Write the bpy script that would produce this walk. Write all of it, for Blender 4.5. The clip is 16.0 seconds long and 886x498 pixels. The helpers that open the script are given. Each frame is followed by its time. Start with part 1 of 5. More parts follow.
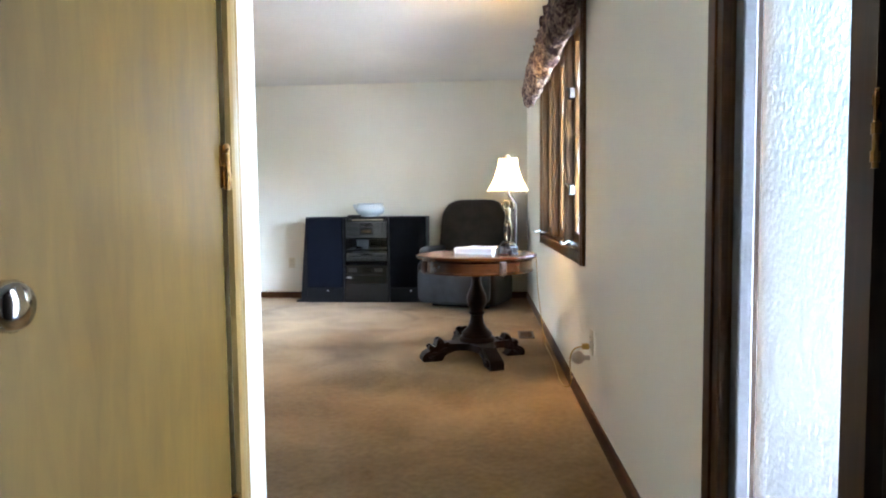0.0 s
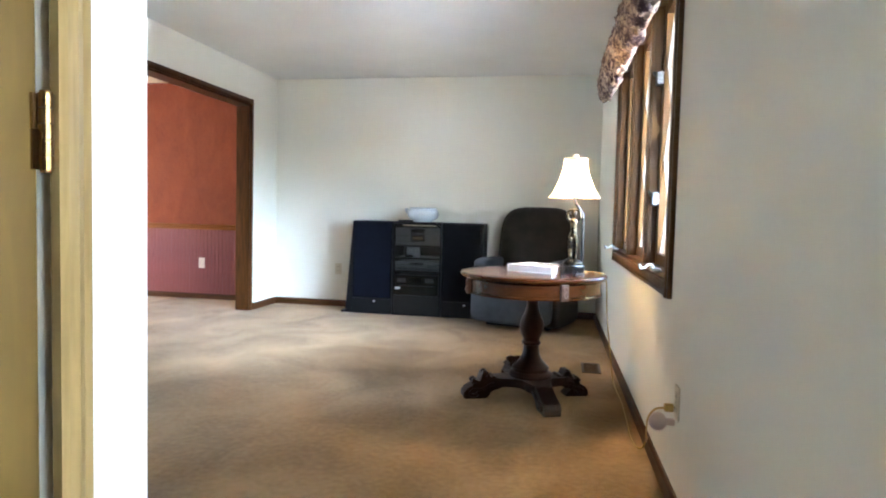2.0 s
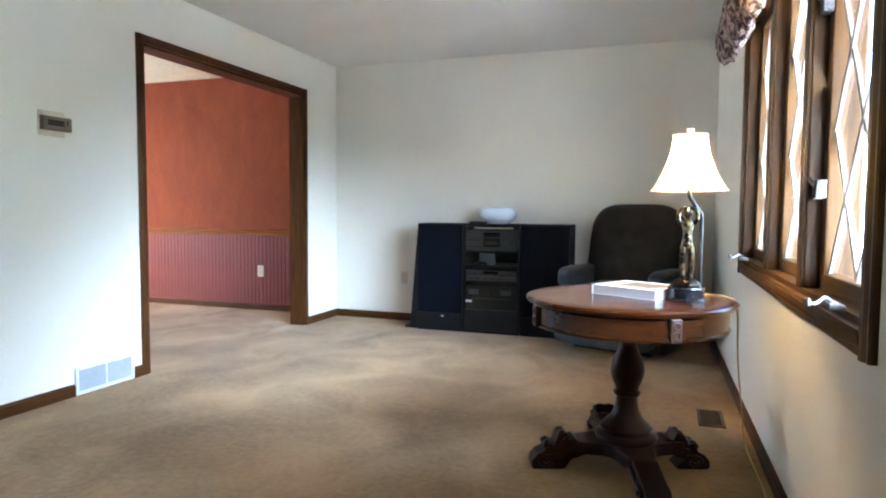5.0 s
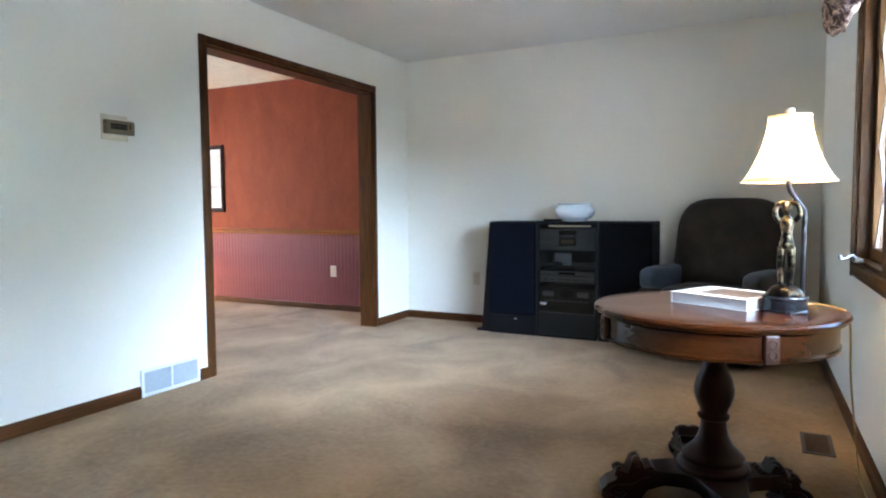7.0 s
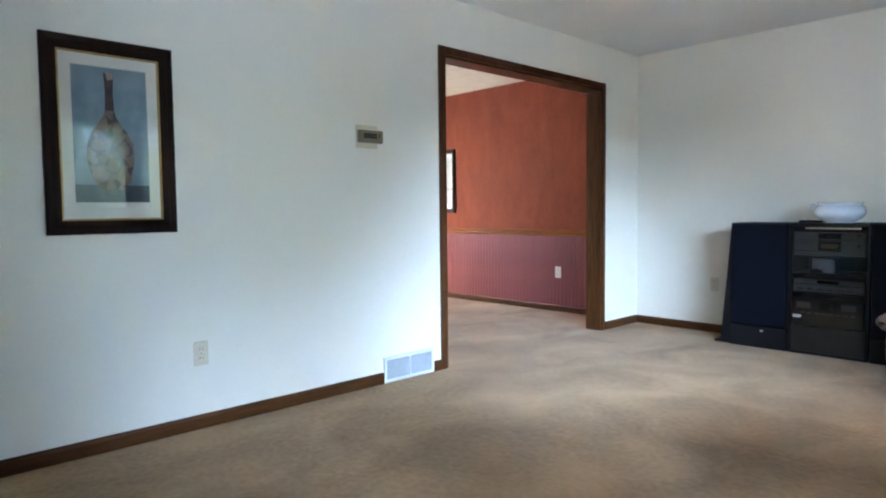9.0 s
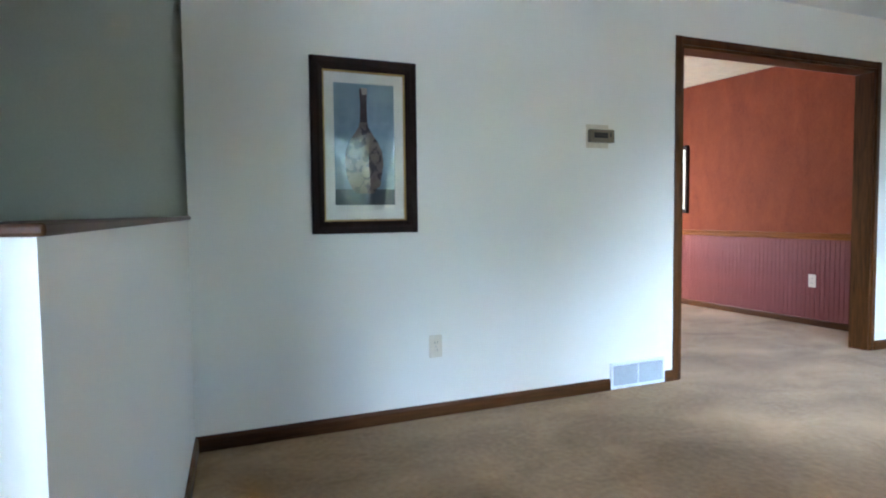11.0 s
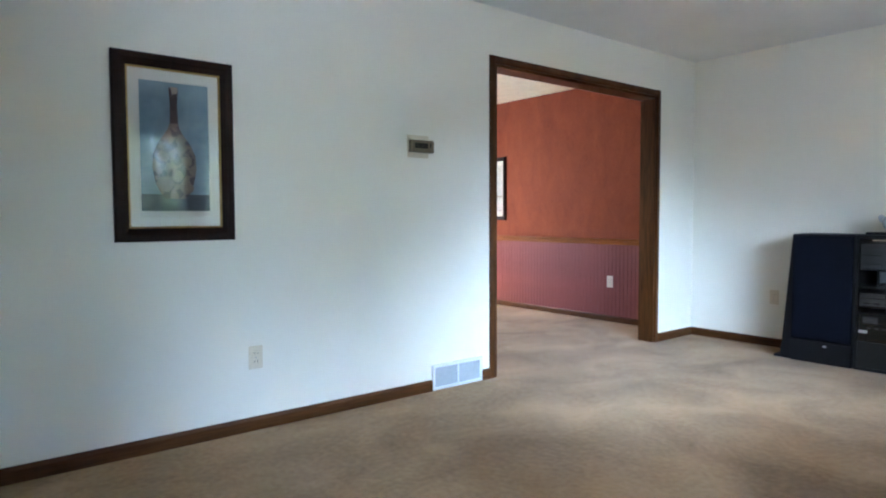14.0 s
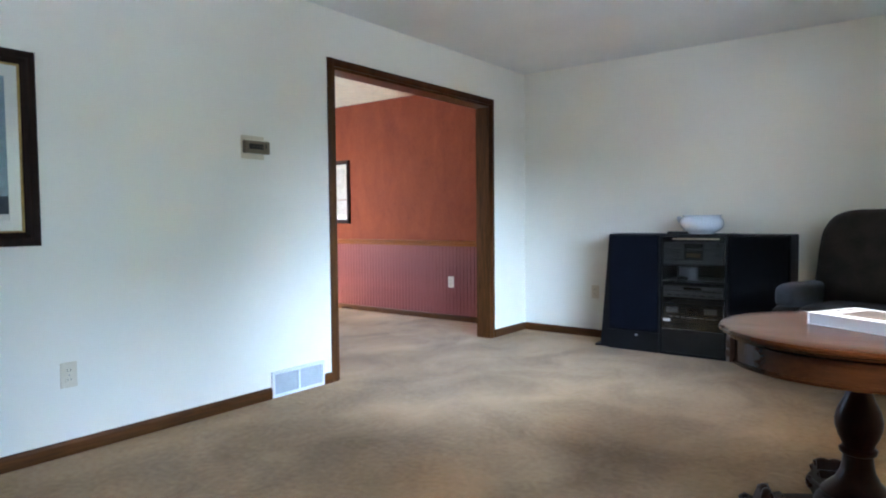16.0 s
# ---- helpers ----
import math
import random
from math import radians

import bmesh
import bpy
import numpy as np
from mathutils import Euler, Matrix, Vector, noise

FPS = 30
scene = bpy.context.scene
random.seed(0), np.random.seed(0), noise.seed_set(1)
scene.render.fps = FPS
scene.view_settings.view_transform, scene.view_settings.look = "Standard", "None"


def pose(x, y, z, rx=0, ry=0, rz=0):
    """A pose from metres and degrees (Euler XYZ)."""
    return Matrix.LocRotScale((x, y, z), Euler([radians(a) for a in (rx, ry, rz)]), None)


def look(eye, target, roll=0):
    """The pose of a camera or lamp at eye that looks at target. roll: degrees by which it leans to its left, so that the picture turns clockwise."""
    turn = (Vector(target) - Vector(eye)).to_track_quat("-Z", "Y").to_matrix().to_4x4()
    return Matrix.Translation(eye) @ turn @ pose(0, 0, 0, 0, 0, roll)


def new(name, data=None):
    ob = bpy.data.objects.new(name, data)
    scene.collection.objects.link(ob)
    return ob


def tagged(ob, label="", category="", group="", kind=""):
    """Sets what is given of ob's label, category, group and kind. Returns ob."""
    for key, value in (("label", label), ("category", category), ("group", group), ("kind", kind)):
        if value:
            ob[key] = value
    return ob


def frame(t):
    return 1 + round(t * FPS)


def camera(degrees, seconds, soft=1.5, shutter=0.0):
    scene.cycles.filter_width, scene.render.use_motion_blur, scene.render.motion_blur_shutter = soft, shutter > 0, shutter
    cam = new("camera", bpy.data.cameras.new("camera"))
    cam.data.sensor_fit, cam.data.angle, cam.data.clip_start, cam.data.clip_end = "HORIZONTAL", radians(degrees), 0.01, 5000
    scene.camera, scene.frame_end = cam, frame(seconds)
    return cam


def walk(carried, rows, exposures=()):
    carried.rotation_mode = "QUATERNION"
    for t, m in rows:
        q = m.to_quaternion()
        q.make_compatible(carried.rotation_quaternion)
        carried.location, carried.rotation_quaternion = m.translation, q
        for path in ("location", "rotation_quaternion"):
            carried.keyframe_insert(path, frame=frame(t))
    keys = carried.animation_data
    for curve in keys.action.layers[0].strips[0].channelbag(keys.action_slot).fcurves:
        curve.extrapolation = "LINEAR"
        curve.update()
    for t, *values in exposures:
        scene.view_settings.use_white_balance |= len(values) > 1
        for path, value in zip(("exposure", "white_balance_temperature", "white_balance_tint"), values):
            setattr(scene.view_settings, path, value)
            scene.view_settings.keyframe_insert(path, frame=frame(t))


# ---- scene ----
# Camera and walk
cam = camera(69.5, 16.0, soft=2.0, shutter=0.0)
PATH = [
    (0, (0.238, 0.130, 1.005), (0.078, 2.120, 0.879), -0.6),
    (0.5, (0.260, 0.272, 1.009), (0.001, 2.251, 0.881), -0.9),
    (1, (0.291, 0.405, 1.016), (-0.028, 2.375, 0.898), -0.8),
    (1.5, (0.294, 0.588, 1.009), (-0.045, 2.558, 0.930), 1.2),
    (2, (0.283, 0.808, 1.012), (-0.090, 2.770, 0.903), 1.4),
    (2.5, (0.263, 0.916, 1.020), (-0.086, 2.882, 0.898), 0.8),
    (3, (0.289, 1.117, 1.021), (-0.200, 3.052, 0.893), -0.4),
    (3.2, (0.297, 1.190, 1.027), (-0.254, 3.108, 0.893), -0.7),
    (5.3, (0.258, 1.797, 1.035), (-0.429, 3.672, 0.923), 0.1),
    (5.5, (0.258, 1.830, 1.018), (-0.456, 3.695, 0.909), -0.2),
    (6, (0.259, 1.930, 1.028), (-0.597, 3.733, 0.902), -0.6),
    (6.5, (0.279, 1.980, 1.038), (-0.684, 3.729, 0.929), -0.8),
    (7, (0.278, 2.001, 1.042), (-0.630, 3.778, 0.914), -0.4),
    (7.5, (0.277, 1.996, 1.048), (-0.639, 3.770, 0.930), -0.0),
    (8, (0.248, 1.986, 1.053), (-0.832, 3.666, 0.937), -0.2),
    (8.5, (0.230, 1.979, 1.050), (-1.040, 3.520, 0.938), -0.5),
    (9, (0.224, 1.983, 1.043), (-1.227, 3.354, 0.923), -0.6),
    (9.5, (0.215, 1.972, 1.051), (-1.398, 3.148, 0.929), -0.4),
    (10, (0.192, 1.950, 1.048), (-1.539, 2.944, 0.934), -0.6),
    (10.2, (0.198, 1.947, 1.054), (-1.567, 2.880, 0.939), -0.6),
    (11.2, (0.189, 1.944, 1.055), (-1.638, 2.749, 0.940), -0.6),
    (12.3, (0.203, 1.932, 1.056), (-1.556, 2.878, 0.948), -0.8),
    (12.5, (0.205, 1.951, 1.060), (-1.533, 2.934, 0.948), -0.6),
    (13, (0.212, 1.959, 1.068), (-1.465, 3.044, 0.959), -0.5),
    (13.5, (0.226, 1.969, 1.065), (-1.388, 3.145, 0.962), -0.5),
    (14, (0.243, 1.977, 1.065), (-1.313, 3.229, 0.963), -0.2),
    (14.5, (0.243, 1.976, 1.067), (-1.243, 3.311, 0.969), -0.4),
    (15, (0.264, 1.981, 1.060), (-1.143, 3.399, 0.967), -0.4),
    (15.5, (0.276, 1.991, 1.059), (-1.041, 3.492, 0.963), -0.5),
    (16, (0.302, 1.996, 1.057), (-0.920, 3.577, 0.964), -0.5),
]
walk(cam, [(t, look(eye, target, roll)) for t, eye, target, roll in PATH], exposures=[(0.0, 5.98, 5700, 10), (3.0, 5.82, 5600, 9), (5.5, 5.54, 5500, 10), (9.0, 5.31, 5270, 9), (16.0, 5.23, 5250, 9)])

# World, sun and large lights
world = bpy.data.worlds.new("world")
scene.world = world
world.use_nodes = True
wn = world.node_tree.nodes
sky = wn.new("ShaderNodeTexSky")
sky.sky_type = "NISHITA"
sky.sun_disc = False
sky.sun_elevation = radians(38)
sky.sun_rotation = radians(200)
sky.air_density, sky.dust_density, sky.ozone_density = 1.0, 2.5, 1.0
wn["Background"].inputs["Strength"].default_value = 0.10
world.node_tree.links.new(sky.outputs["Color"], wn["Background"].inputs["Color"])


def lamp(name, kind, m, power, color, **more):
    data = bpy.data.lights.new(name, kind)
    data.energy, data.color = power, color
    for key, value in more.items():
        if key == "size":
            data.size = value
        elif key == "size_y":
            data.shape, data.size_y = "RECTANGLE", value
        elif key == "angle":
            data.angle = value
        elif key == "radius":
            data.shadow_soft_size = value
        elif key == "spread":
            data.spread = value
    ob = new(name, data)
    ob.matrix_world = m
    return ob


lamp("sun", "SUN", look((0, 0, 10), (3.0, 7.0, 2.0)), 5.0, (1.0, 0.97, 0.93), angle=radians(12))
# skylight in the picture window and the sidelight
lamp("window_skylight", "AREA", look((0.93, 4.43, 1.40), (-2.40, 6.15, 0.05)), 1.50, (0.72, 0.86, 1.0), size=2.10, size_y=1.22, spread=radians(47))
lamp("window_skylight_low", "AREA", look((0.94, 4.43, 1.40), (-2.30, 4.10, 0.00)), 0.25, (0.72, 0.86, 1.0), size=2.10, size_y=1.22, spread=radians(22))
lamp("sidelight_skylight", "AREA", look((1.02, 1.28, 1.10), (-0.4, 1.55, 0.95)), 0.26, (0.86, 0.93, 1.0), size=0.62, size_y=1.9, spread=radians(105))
# warm lamp added for an unseen light source in the dining room
lamp("dining_unseen_lamp", "AREA", look((-6.20, 5.6, 1.5), (-3.0, 6.2, 1.4)), 0.12, (1.0, 0.80, 0.52), size=1.4, size_y=1.2)


# Materials
def mat(name):
    m = bpy.data.materials.new(name)
    m.use_nodes = True
    return m, m.node_tree.nodes, m.node_tree.links, m.node_tree.nodes["Principled BSDF"]


def ramp(n, stops):
    r = n.new("ShaderNodeValToRGB")
    e = r.color_ramp.elements
    while len(e) < len(stops):
        e.new(0.5)
    for el, (p, c) in zip(e, stops):
        el.position, el.color = p, (*c, 1)
    return r


def surface(name, dark, light, scale=3.0, fine=60.0, rough=0.6, bump=0.15, depth=0.002, stretch=(1, 1, 1), metal=0.0, detail=6.0, fine_mix=0.35, coat=0.0, distort=0.0, spread=(0.3, 0.7), rough_var=0.12, spec=0.5):
    """Two colours mixed by a broad and a fine noise, with relief from the fine one."""
    m, n, l, b = mat(name)
    tc = n.new("ShaderNodeTexCoord")
    mp = n.new("ShaderNodeMapping")
    mp.inputs["Scale"].default_value = stretch
    l.new(tc.outputs["Object"], mp.inputs["Vector"])
    n1, n2 = n.new("ShaderNodeTexNoise"), n.new("ShaderNodeTexNoise")
    for node, s in ((n1, scale), (n2, fine)):
        node.inputs["Scale"].default_value = s
        node.inputs["Detail"].default_value = detail
        node.inputs["Distortion"].default_value = distort
        l.new(mp.outputs["Vector"], node.inputs["Vector"])
    mix = n.new("ShaderNodeMix")
    mix.data_type = "FLOAT"
    mix.inputs["Factor"].default_value = fine_mix
    l.new(n1.outputs["Fac"], mix.inputs["A"])
    l.new(n2.outputs["Fac"], mix.inputs["B"])
    r = ramp(n, [(spread[0], dark), (spread[1], light)])
    l.new(mix.outputs["Result"], r.inputs["Fac"])
    l.new(r.outputs["Color"], b.inputs["Base Color"])
    rr = n.new("ShaderNodeMapRange")
    rr.inputs["To Min"].default_value, rr.inputs["To Max"].default_value = max(0.02, rough - rough_var), min(1.0, rough + rough_var)
    l.new(n1.outputs["Fac"], rr.inputs["Value"])
    l.new(rr.outputs["Result"], b.inputs["Roughness"])
    b.inputs["Metallic"].default_value = metal
    b.inputs["Coat Weight"].default_value = coat
    b.inputs["Specular IOR Level"].default_value = spec
    b.inputs["Coat Roughness"].default_value = 0.22
    bp = n.new("ShaderNodeBump")
    bp.inputs["Strength"].default_value, bp.inputs["Distance"].default_value = bump, depth
    l.new(n2.outputs["Fac"], bp.inputs["Height"])
    l.new(bp.outputs["Normal"], b.inputs["Normal"])
    return m


def wood(name, dark, light, axis="z", rough=0.38, coat=0.06, grain=1.0, spec=0.3):
    """Long grain along one axis."""
    s = {"x": (0.6, 9, 9), "y": (9, 0.6, 9), "z": (9, 9, 0.6)}[axis]
    return surface(name, dark, light, scale=1.6 * grain, fine=9.0 * grain, rough=rough, bump=0.12, depth=0.0012, stretch=s, coat=coat, fine_mix=0.5, distort=0.6, spec=spec)


def glass(name, tint=(1, 1, 1), rough=0.0):
    """Clear pane: straight through, with the gloss of its face."""
    m, n, l, b = mat(name)
    n.remove(b)
    tr, gl, fr, mx = n.new("ShaderNodeBsdfTransparent"), n.new("ShaderNodeBsdfGlossy"), n.new("ShaderNodeFresnel"), n.new("ShaderNodeMixShader")
    tr.inputs["Color"].default_value = (*tint, 1)
    gl.inputs["Roughness"].default_value = rough
    fr.inputs["IOR"].default_value = 1.5
    l.new(fr.outputs["Fac"], mx.inputs[0])
    l.new(tr.outputs["BSDF"], mx.inputs[1])
    l.new(gl.outputs["BSDF"], mx.inputs[2])
    l.new(mx.outputs["Shader"], n["Material Output"].inputs["Surface"])
    return m


PAINT = surface("cream_wall_paint", (0.775, 0.750, 0.665), (0.825, 0.800, 0.715), scale=0.8, fine=140, rough=0.55, bump=0.10, depth=0.001, fine_mix=0.25)
CEILING = surface("ceiling_paint", (0.70, 0.70, 0.68), (0.78, 0.78, 0.76), scale=1.5, fine=55, rough=0.8, bump=0.35, depth=0.004, fine_mix=0.3)
CEILING_SWIRL = surface("swirled_ceiling_plaster", (0.58, 0.58, 0.43), (0.80, 0.79, 0.61), scale=4.0, fine=14, rough=0.7, bump=0.8, depth=0.015, fine_mix=0.5, distort=2.5)
# Shade of the hall is put into this darker green-grey wall colour.
HALL_SHADE = surface("hall_wall_shade_tone", (0.50, 0.52, 0.42), (0.58, 0.60, 0.50), scale=1.0, fine=120, rough=0.6, bump=0.08, depth=0.001)
RED_PAPER = surface("brick_red_wallpaper", (0.146, 0.031, 0.0118), (0.226, 0.057, 0.0205), stretch=(1.6, 1, 0.7), scale=2.6, fine=38, rough=0.75, spec=0.14, bump=0.2, depth=0.0015, fine_mix=0.42, distort=1.2)
RED_PANEL = surface("burgundy_painted_beadboard", (0.155, 0.042, 0.034), (0.205, 0.058, 0.047), scale=3.0, fine=50, rough=0.5, spec=0.25, bump=0.06, depth=0.001)
TRIM = wood("dark_walnut_trim", (0.024, 0.008, 0.0025), (0.110, 0.042, 0.011), spec=0.16, coat=0.02)
TRIM_Y = wood("dark_walnut_trim_along_y", (0.024, 0.008, 0.0025), (0.110, 0.042, 0.011), axis="y", spec=0.16, coat=0.02)
TRIM_X = wood("dark_walnut_trim_along_x", (0.024, 0.008, 0.0025), (0.110, 0.042, 0.011), axis="x", spec=0.16, coat=0.02)
OAK = wood("honey_wood_casing", (0.150, 0.094, 0.030), (0.275, 0.180, 0.066), rough=0.3, coat=0.2)
DOOR_WOOD = surface("veneered_door_wood", (0.066, 0.037, 0.0064), (0.138, 0.080, 0.0155), scale=1.6, fine=7.0, stretch=(4, 4, 0.8), rough=0.5, bump=0.06, depth=0.001, fine_mix=0.35, distort=0.8, spec=0.3, coat=0.06)
WINDOW_WOOD = wood("stained_window_wood", (0.044, 0.0200, 0.0052), (0.130, 0.062, 0.0170), rough=0.36, spec=0.22)
WINDOW_WOOD_Y = wood("stained_window_wood_along_y", (0.044, 0.0200, 0.0052), (0.130, 0.062, 0.0170), axis="y", rough=0.36, spec=0.22)
DARK_DOOR = wood("dark_brown_entry_door", (0.020, 0.010, 0.005), (0.055, 0.028, 0.014))
PANE = glass("clear_glass")


def clear():
    """The far face and edges of a pane: straight through."""
    m, n, l, b = mat("clear_glass_back")
    n.remove(b)
    tr = n.new("ShaderNodeBsdfTransparent")
    l.new(tr.outputs["BSDF"], n["Material Output"].inputs["Surface"])
    return m


CLEAR = clear()


def carpet_material():
    """Cut pile in tan, with brushed patches and tufts."""
    m, n, l, b = mat("tan_carpet")
    tc = n.new("ShaderNodeTexCoord")
    big, mid, tuft = n.new("ShaderNodeTexNoise"), n.new("ShaderNodeTexNoise"), n.new("ShaderNodeTexVoronoi")
    mp = n.new("ShaderNodeMapping")
    mp.inputs["Scale"].default_value = (1.0, 0.8, 1.0)
    mp.inputs["Rotation"].default_value = (0, 0, radians(35))
    l.new(tc.outputs["Object"], mp.inputs["Vector"])
    l.new(mp.outputs["Vector"], big.inputs["Vector"])
    big.inputs["Scale"].default_value, big.inputs["Detail"].default_value, big.inputs["Distortion"].default_value = 2.3, 3.5, 0.5
    l.new(tc.outputs["Object"], mid.inputs["Vector"])
    mid.inputs["Scale"].default_value, mid.inputs["Detail"].default_value = 34.0, 9.0
    l.new(tc.outputs["Object"], tuft.inputs["Vector"])
    tuft.inputs["Scale"].default_value = 260.0
    mx = n.new("ShaderNodeMix")
    mx.data_type = "FLOAT"
    mx.inputs["Factor"].default_value = 0.30
    l.new(big.outputs["Fac"], mx.inputs["A"])
    l.new(mid.outputs["Fac"], mx.inputs["B"])
    r = ramp(n, [(0.34, (0.197, 0.113, 0.042)), (0.66, (0.428, 0.272, 0.129))])
    l.new(mx.outputs["Result"], r.inputs["Fac"])
    l.new(r.outputs["Color"], b.inputs["Base Color"])
    b.inputs["Roughness"].default_value = 0.95
    b.inputs["Sheen Weight"].default_value = 0.10
    b.inputs["Specular IOR Level"].default_value = 0.15
    add = n.new("ShaderNodeMath")
    l.new(tuft.outputs["Distance"], add.inputs[0])
    l.new(mid.outputs["Fac"], add.inputs[1])
    bp = n.new("ShaderNodeBump")
    bp.inputs["Strength"].default_value, bp.inputs["Distance"].default_value = 0.4, 0.006
    l.new(add.outputs["Value"], bp.inputs["Height"])
    l.new(bp.outputs["Normal"], b.inputs["Normal"])
    return m


CARPET = carpet_material()


# Mesh helpers
def box(bm, x0, x1, y0, y1, z0, z1, bevel=0.0):
    vs = bmesh.ops.create_cube(bm, size=1.0, matrix=Matrix.LocRotScale(((x0 + x1) / 2, (y0 + y1) / 2, (z0 + z1) / 2), None, (abs(x1 - x0), abs(y1 - y0), abs(z1 - z0))))["verts"]
    if bevel:
        es = list({e for v in vs for e in v.link_edges})
        bmesh.ops.bevel(bm, geom=es, offset=bevel, segments=2, profile=0.5, affect="EDGES")
    return bm


def boxed(*args, **more):
    return box(bmesh.new(), *args, **more)


def lathe(profile, segments=32, bm=None, m=None):
    """A turned body from (radius, height) pairs round z."""
    bm = bm or bmesh.new()
    m = m or Matrix()
    rings = []
    for r, z in profile:
        if r < 1e-5:
            rings.append([bm.verts.new(m @ Vector((0, 0, z)))])
        else:
            rings.append([bm.verts.new(m @ Vector((r * math.cos(2 * math.pi * k / segments), r * math.sin(2 * math.pi * k / segments), z))) for k in range(segments)])
    for a, b in zip(rings, rings[1:]):
        for k in range(segments):
            j = (k + 1) % segments
            if len(a) == 1 and len(b) > 1:
                bm.faces.new((a[0], b[j], b[k]))
            elif len(b) == 1 and len(a) > 1:
                bm.faces.new((a[k], a[j], b[0]))
            elif len(a) > 1:
                bm.faces.new((a[k], a[j], b[j], b[k]))
    bmesh.ops.recalc_face_normals(bm, faces=bm.faces)
    return bm


def tube(points, radius, sides=8, bm=None, taper=1.0, flat=1.0):
    """A round bar along points."""
    bm = bm or bmesh.new()
    pts = [Vector(p) for p in points]
    rings, side = [], None
    for k, p in enumerate(pts):
        d = (pts[min(k + 1, len(pts) - 1)] - pts[max(k - 1, 0)]).normalized()
        if side is None:
            side = d.orthogonal().normalized()
        side = (side - d * side.dot(d)).normalized()
        up = d.cross(side)
        r = radius * (1 + (taper - 1) * k / max(1, len(pts) - 1))
        rings.append([bm.verts.new(p + (side * math.cos(a) + up * flat * math.sin(a)) * r) for a in (2 * math.pi * q / sides for q in range(sides))])
    for a, b in zip(rings, rings[1:]):
        for q in range(sides):
            bm.faces.new((a[q], a[(q + 1) % sides], b[(q + 1) % sides], b[q]))
    bm.faces.new(list(reversed(rings[0])))
    bm.faces.new(rings[-1])
    bmesh.ops.recalc_face_normals(bm, faces=bm.faces)
    return bm


def smooth_path(points, steps=8):
    """Points along a Catmull-Rom curve."""
    pts = [Vector(p) for p in points]
    pts = [2 * pts[0] - pts[1]] + pts + [2 * pts[-1] - pts[-2]]
    out = []
    for a, b, c, d in zip(pts, pts[1:], pts[2:], pts[3:]):
        for k in range(steps):
            t = k / steps
            out.append(0.5 * (2 * b + (c - a) * t + (2 * a - 5 * b + 4 * c - d) * t * t + (3 * b - a - 3 * c + d) * t ** 3))
    return out + [pts[-2]]


def part(name, bm, material, parent=None, label="", smooth=False):
    """Links a bmesh as one mesh object under a thing or a part."""
    me = bpy.data.meshes.new(name)
    if smooth:
        for f in bm.faces:
            f.smooth = True
    bm.to_mesh(me)
    bm.free()
    me.materials.append(material)
    ob = new(name, me)
    if parent:
        ob.parent = parent
    if label:
        ob["label"] = label
    return ob


def glazed(ob, axis):
    """Gives a pane its gloss on the face towards the room (-x: axis 0, -y: axis 1); the other faces are clear."""
    ob.data.materials.append(CLEAR)
    for f in ob.data.polygons:
        f.material_index = 0 if f.normal[axis] < -0.5 else 1
    ob.visible_shadow = False
    return ob


def smoothed(ob, angle=40):
    """Smooth shading, with edges sharper than the angle kept."""
    bm = bmesh.new()
    bm.from_mesh(ob.data)
    for f in bm.faces:
        f.smooth = True
    for e in bm.edges:
        if len(e.link_faces) == 2 and e.calc_face_angle(0) > radians(angle):
            e.smooth = False
    bm.to_mesh(ob.data)
    bm.free()
    return ob


def thing(name, label, category, x=0, y=0, z=0, turn=0, group="", kind=""):
    ob = new(name)
    ob.matrix_world = pose(x, y, z, 0, 0, turn)
    ob.empty_display_size = 0.1
    return tagged(ob, label, category, group, kind)


def structure(name, bm, material, label, category):
    return tagged(part(name, bm, material), label, category, kind="structure")


def blocks(*rows):
    bm = bmesh.new()
    for r in rows:
        box(bm, *r)
    return bm


# Plan, in metres
WEST, EAST, NORTH, SOUTH, TOP = -2.805, 0.684, 7.29, 2.06, 2.41
OP0, OP1, OPZ = 4.866, 6.706, 2.050          # cased opening in the west wall
WN0, WN1, WZ0, WZ1 = 3.362, 5.498, 0.777, 2.05  # window in the east wall
CLOSET = -0.350
DINE = 7.31                                   # face of the red dining room wall
# the front wall is turned slightly to fit the camera's view
SKEW = Matrix.Translation((EAST, 3.3, 0)) @ Matrix.Rotation(radians(1.1), 4, "Z") @ Matrix.Translation((-EAST, -3.3, 0))


def askew(ob):
    ob.matrix_world = SKEW @ ob.matrix_world
    return ob



# Large structure
structure("floor", blocks((-2.945, EAST + 0.26, -1.42, 7.46, -0.12, 0.0), (-6.5, -2.945, 1.94, 7.46, -0.12, 0.0)), CARPET, "tan cut-pile wall-to-wall carpet with brushed marks", "carpet")
structure("ceiling", boxed(-2.945, EAST + 0.26, -1.42, NORTH + 0.14, TOP, TOP + 0.12), CEILING, "white textured living room ceiling", "ceiling")
# Unseen slab, added to keep steep sky light off the floor by the window.
structure("sky_blocker", boxed(EAST + 0.26, EAST + 1.75, -1.42, NORTH + 0.5, 2.34, 2.50), PAINT, "unseen slab added outside to block high skylight at the window", "roof")
structure("ceiling_dining", boxed(-6.5, -2.945, 1.94, 7.46, TOP - 0.012, TOP + 0.12), CEILING_SWIRL, "cream swirl-textured dining room ceiling", "ceiling")
structure("wall_west", blocks((WEST - 0.14, WEST, SOUTH, OP0, 0, TOP), (WEST - 0.14, WEST, OP1, NORTH + 0.14, 0, TOP), (WEST - 0.14, WEST, OP0, OP1, OPZ, TOP)), PAINT, "cream painted wall with a wide cased opening", "wall")
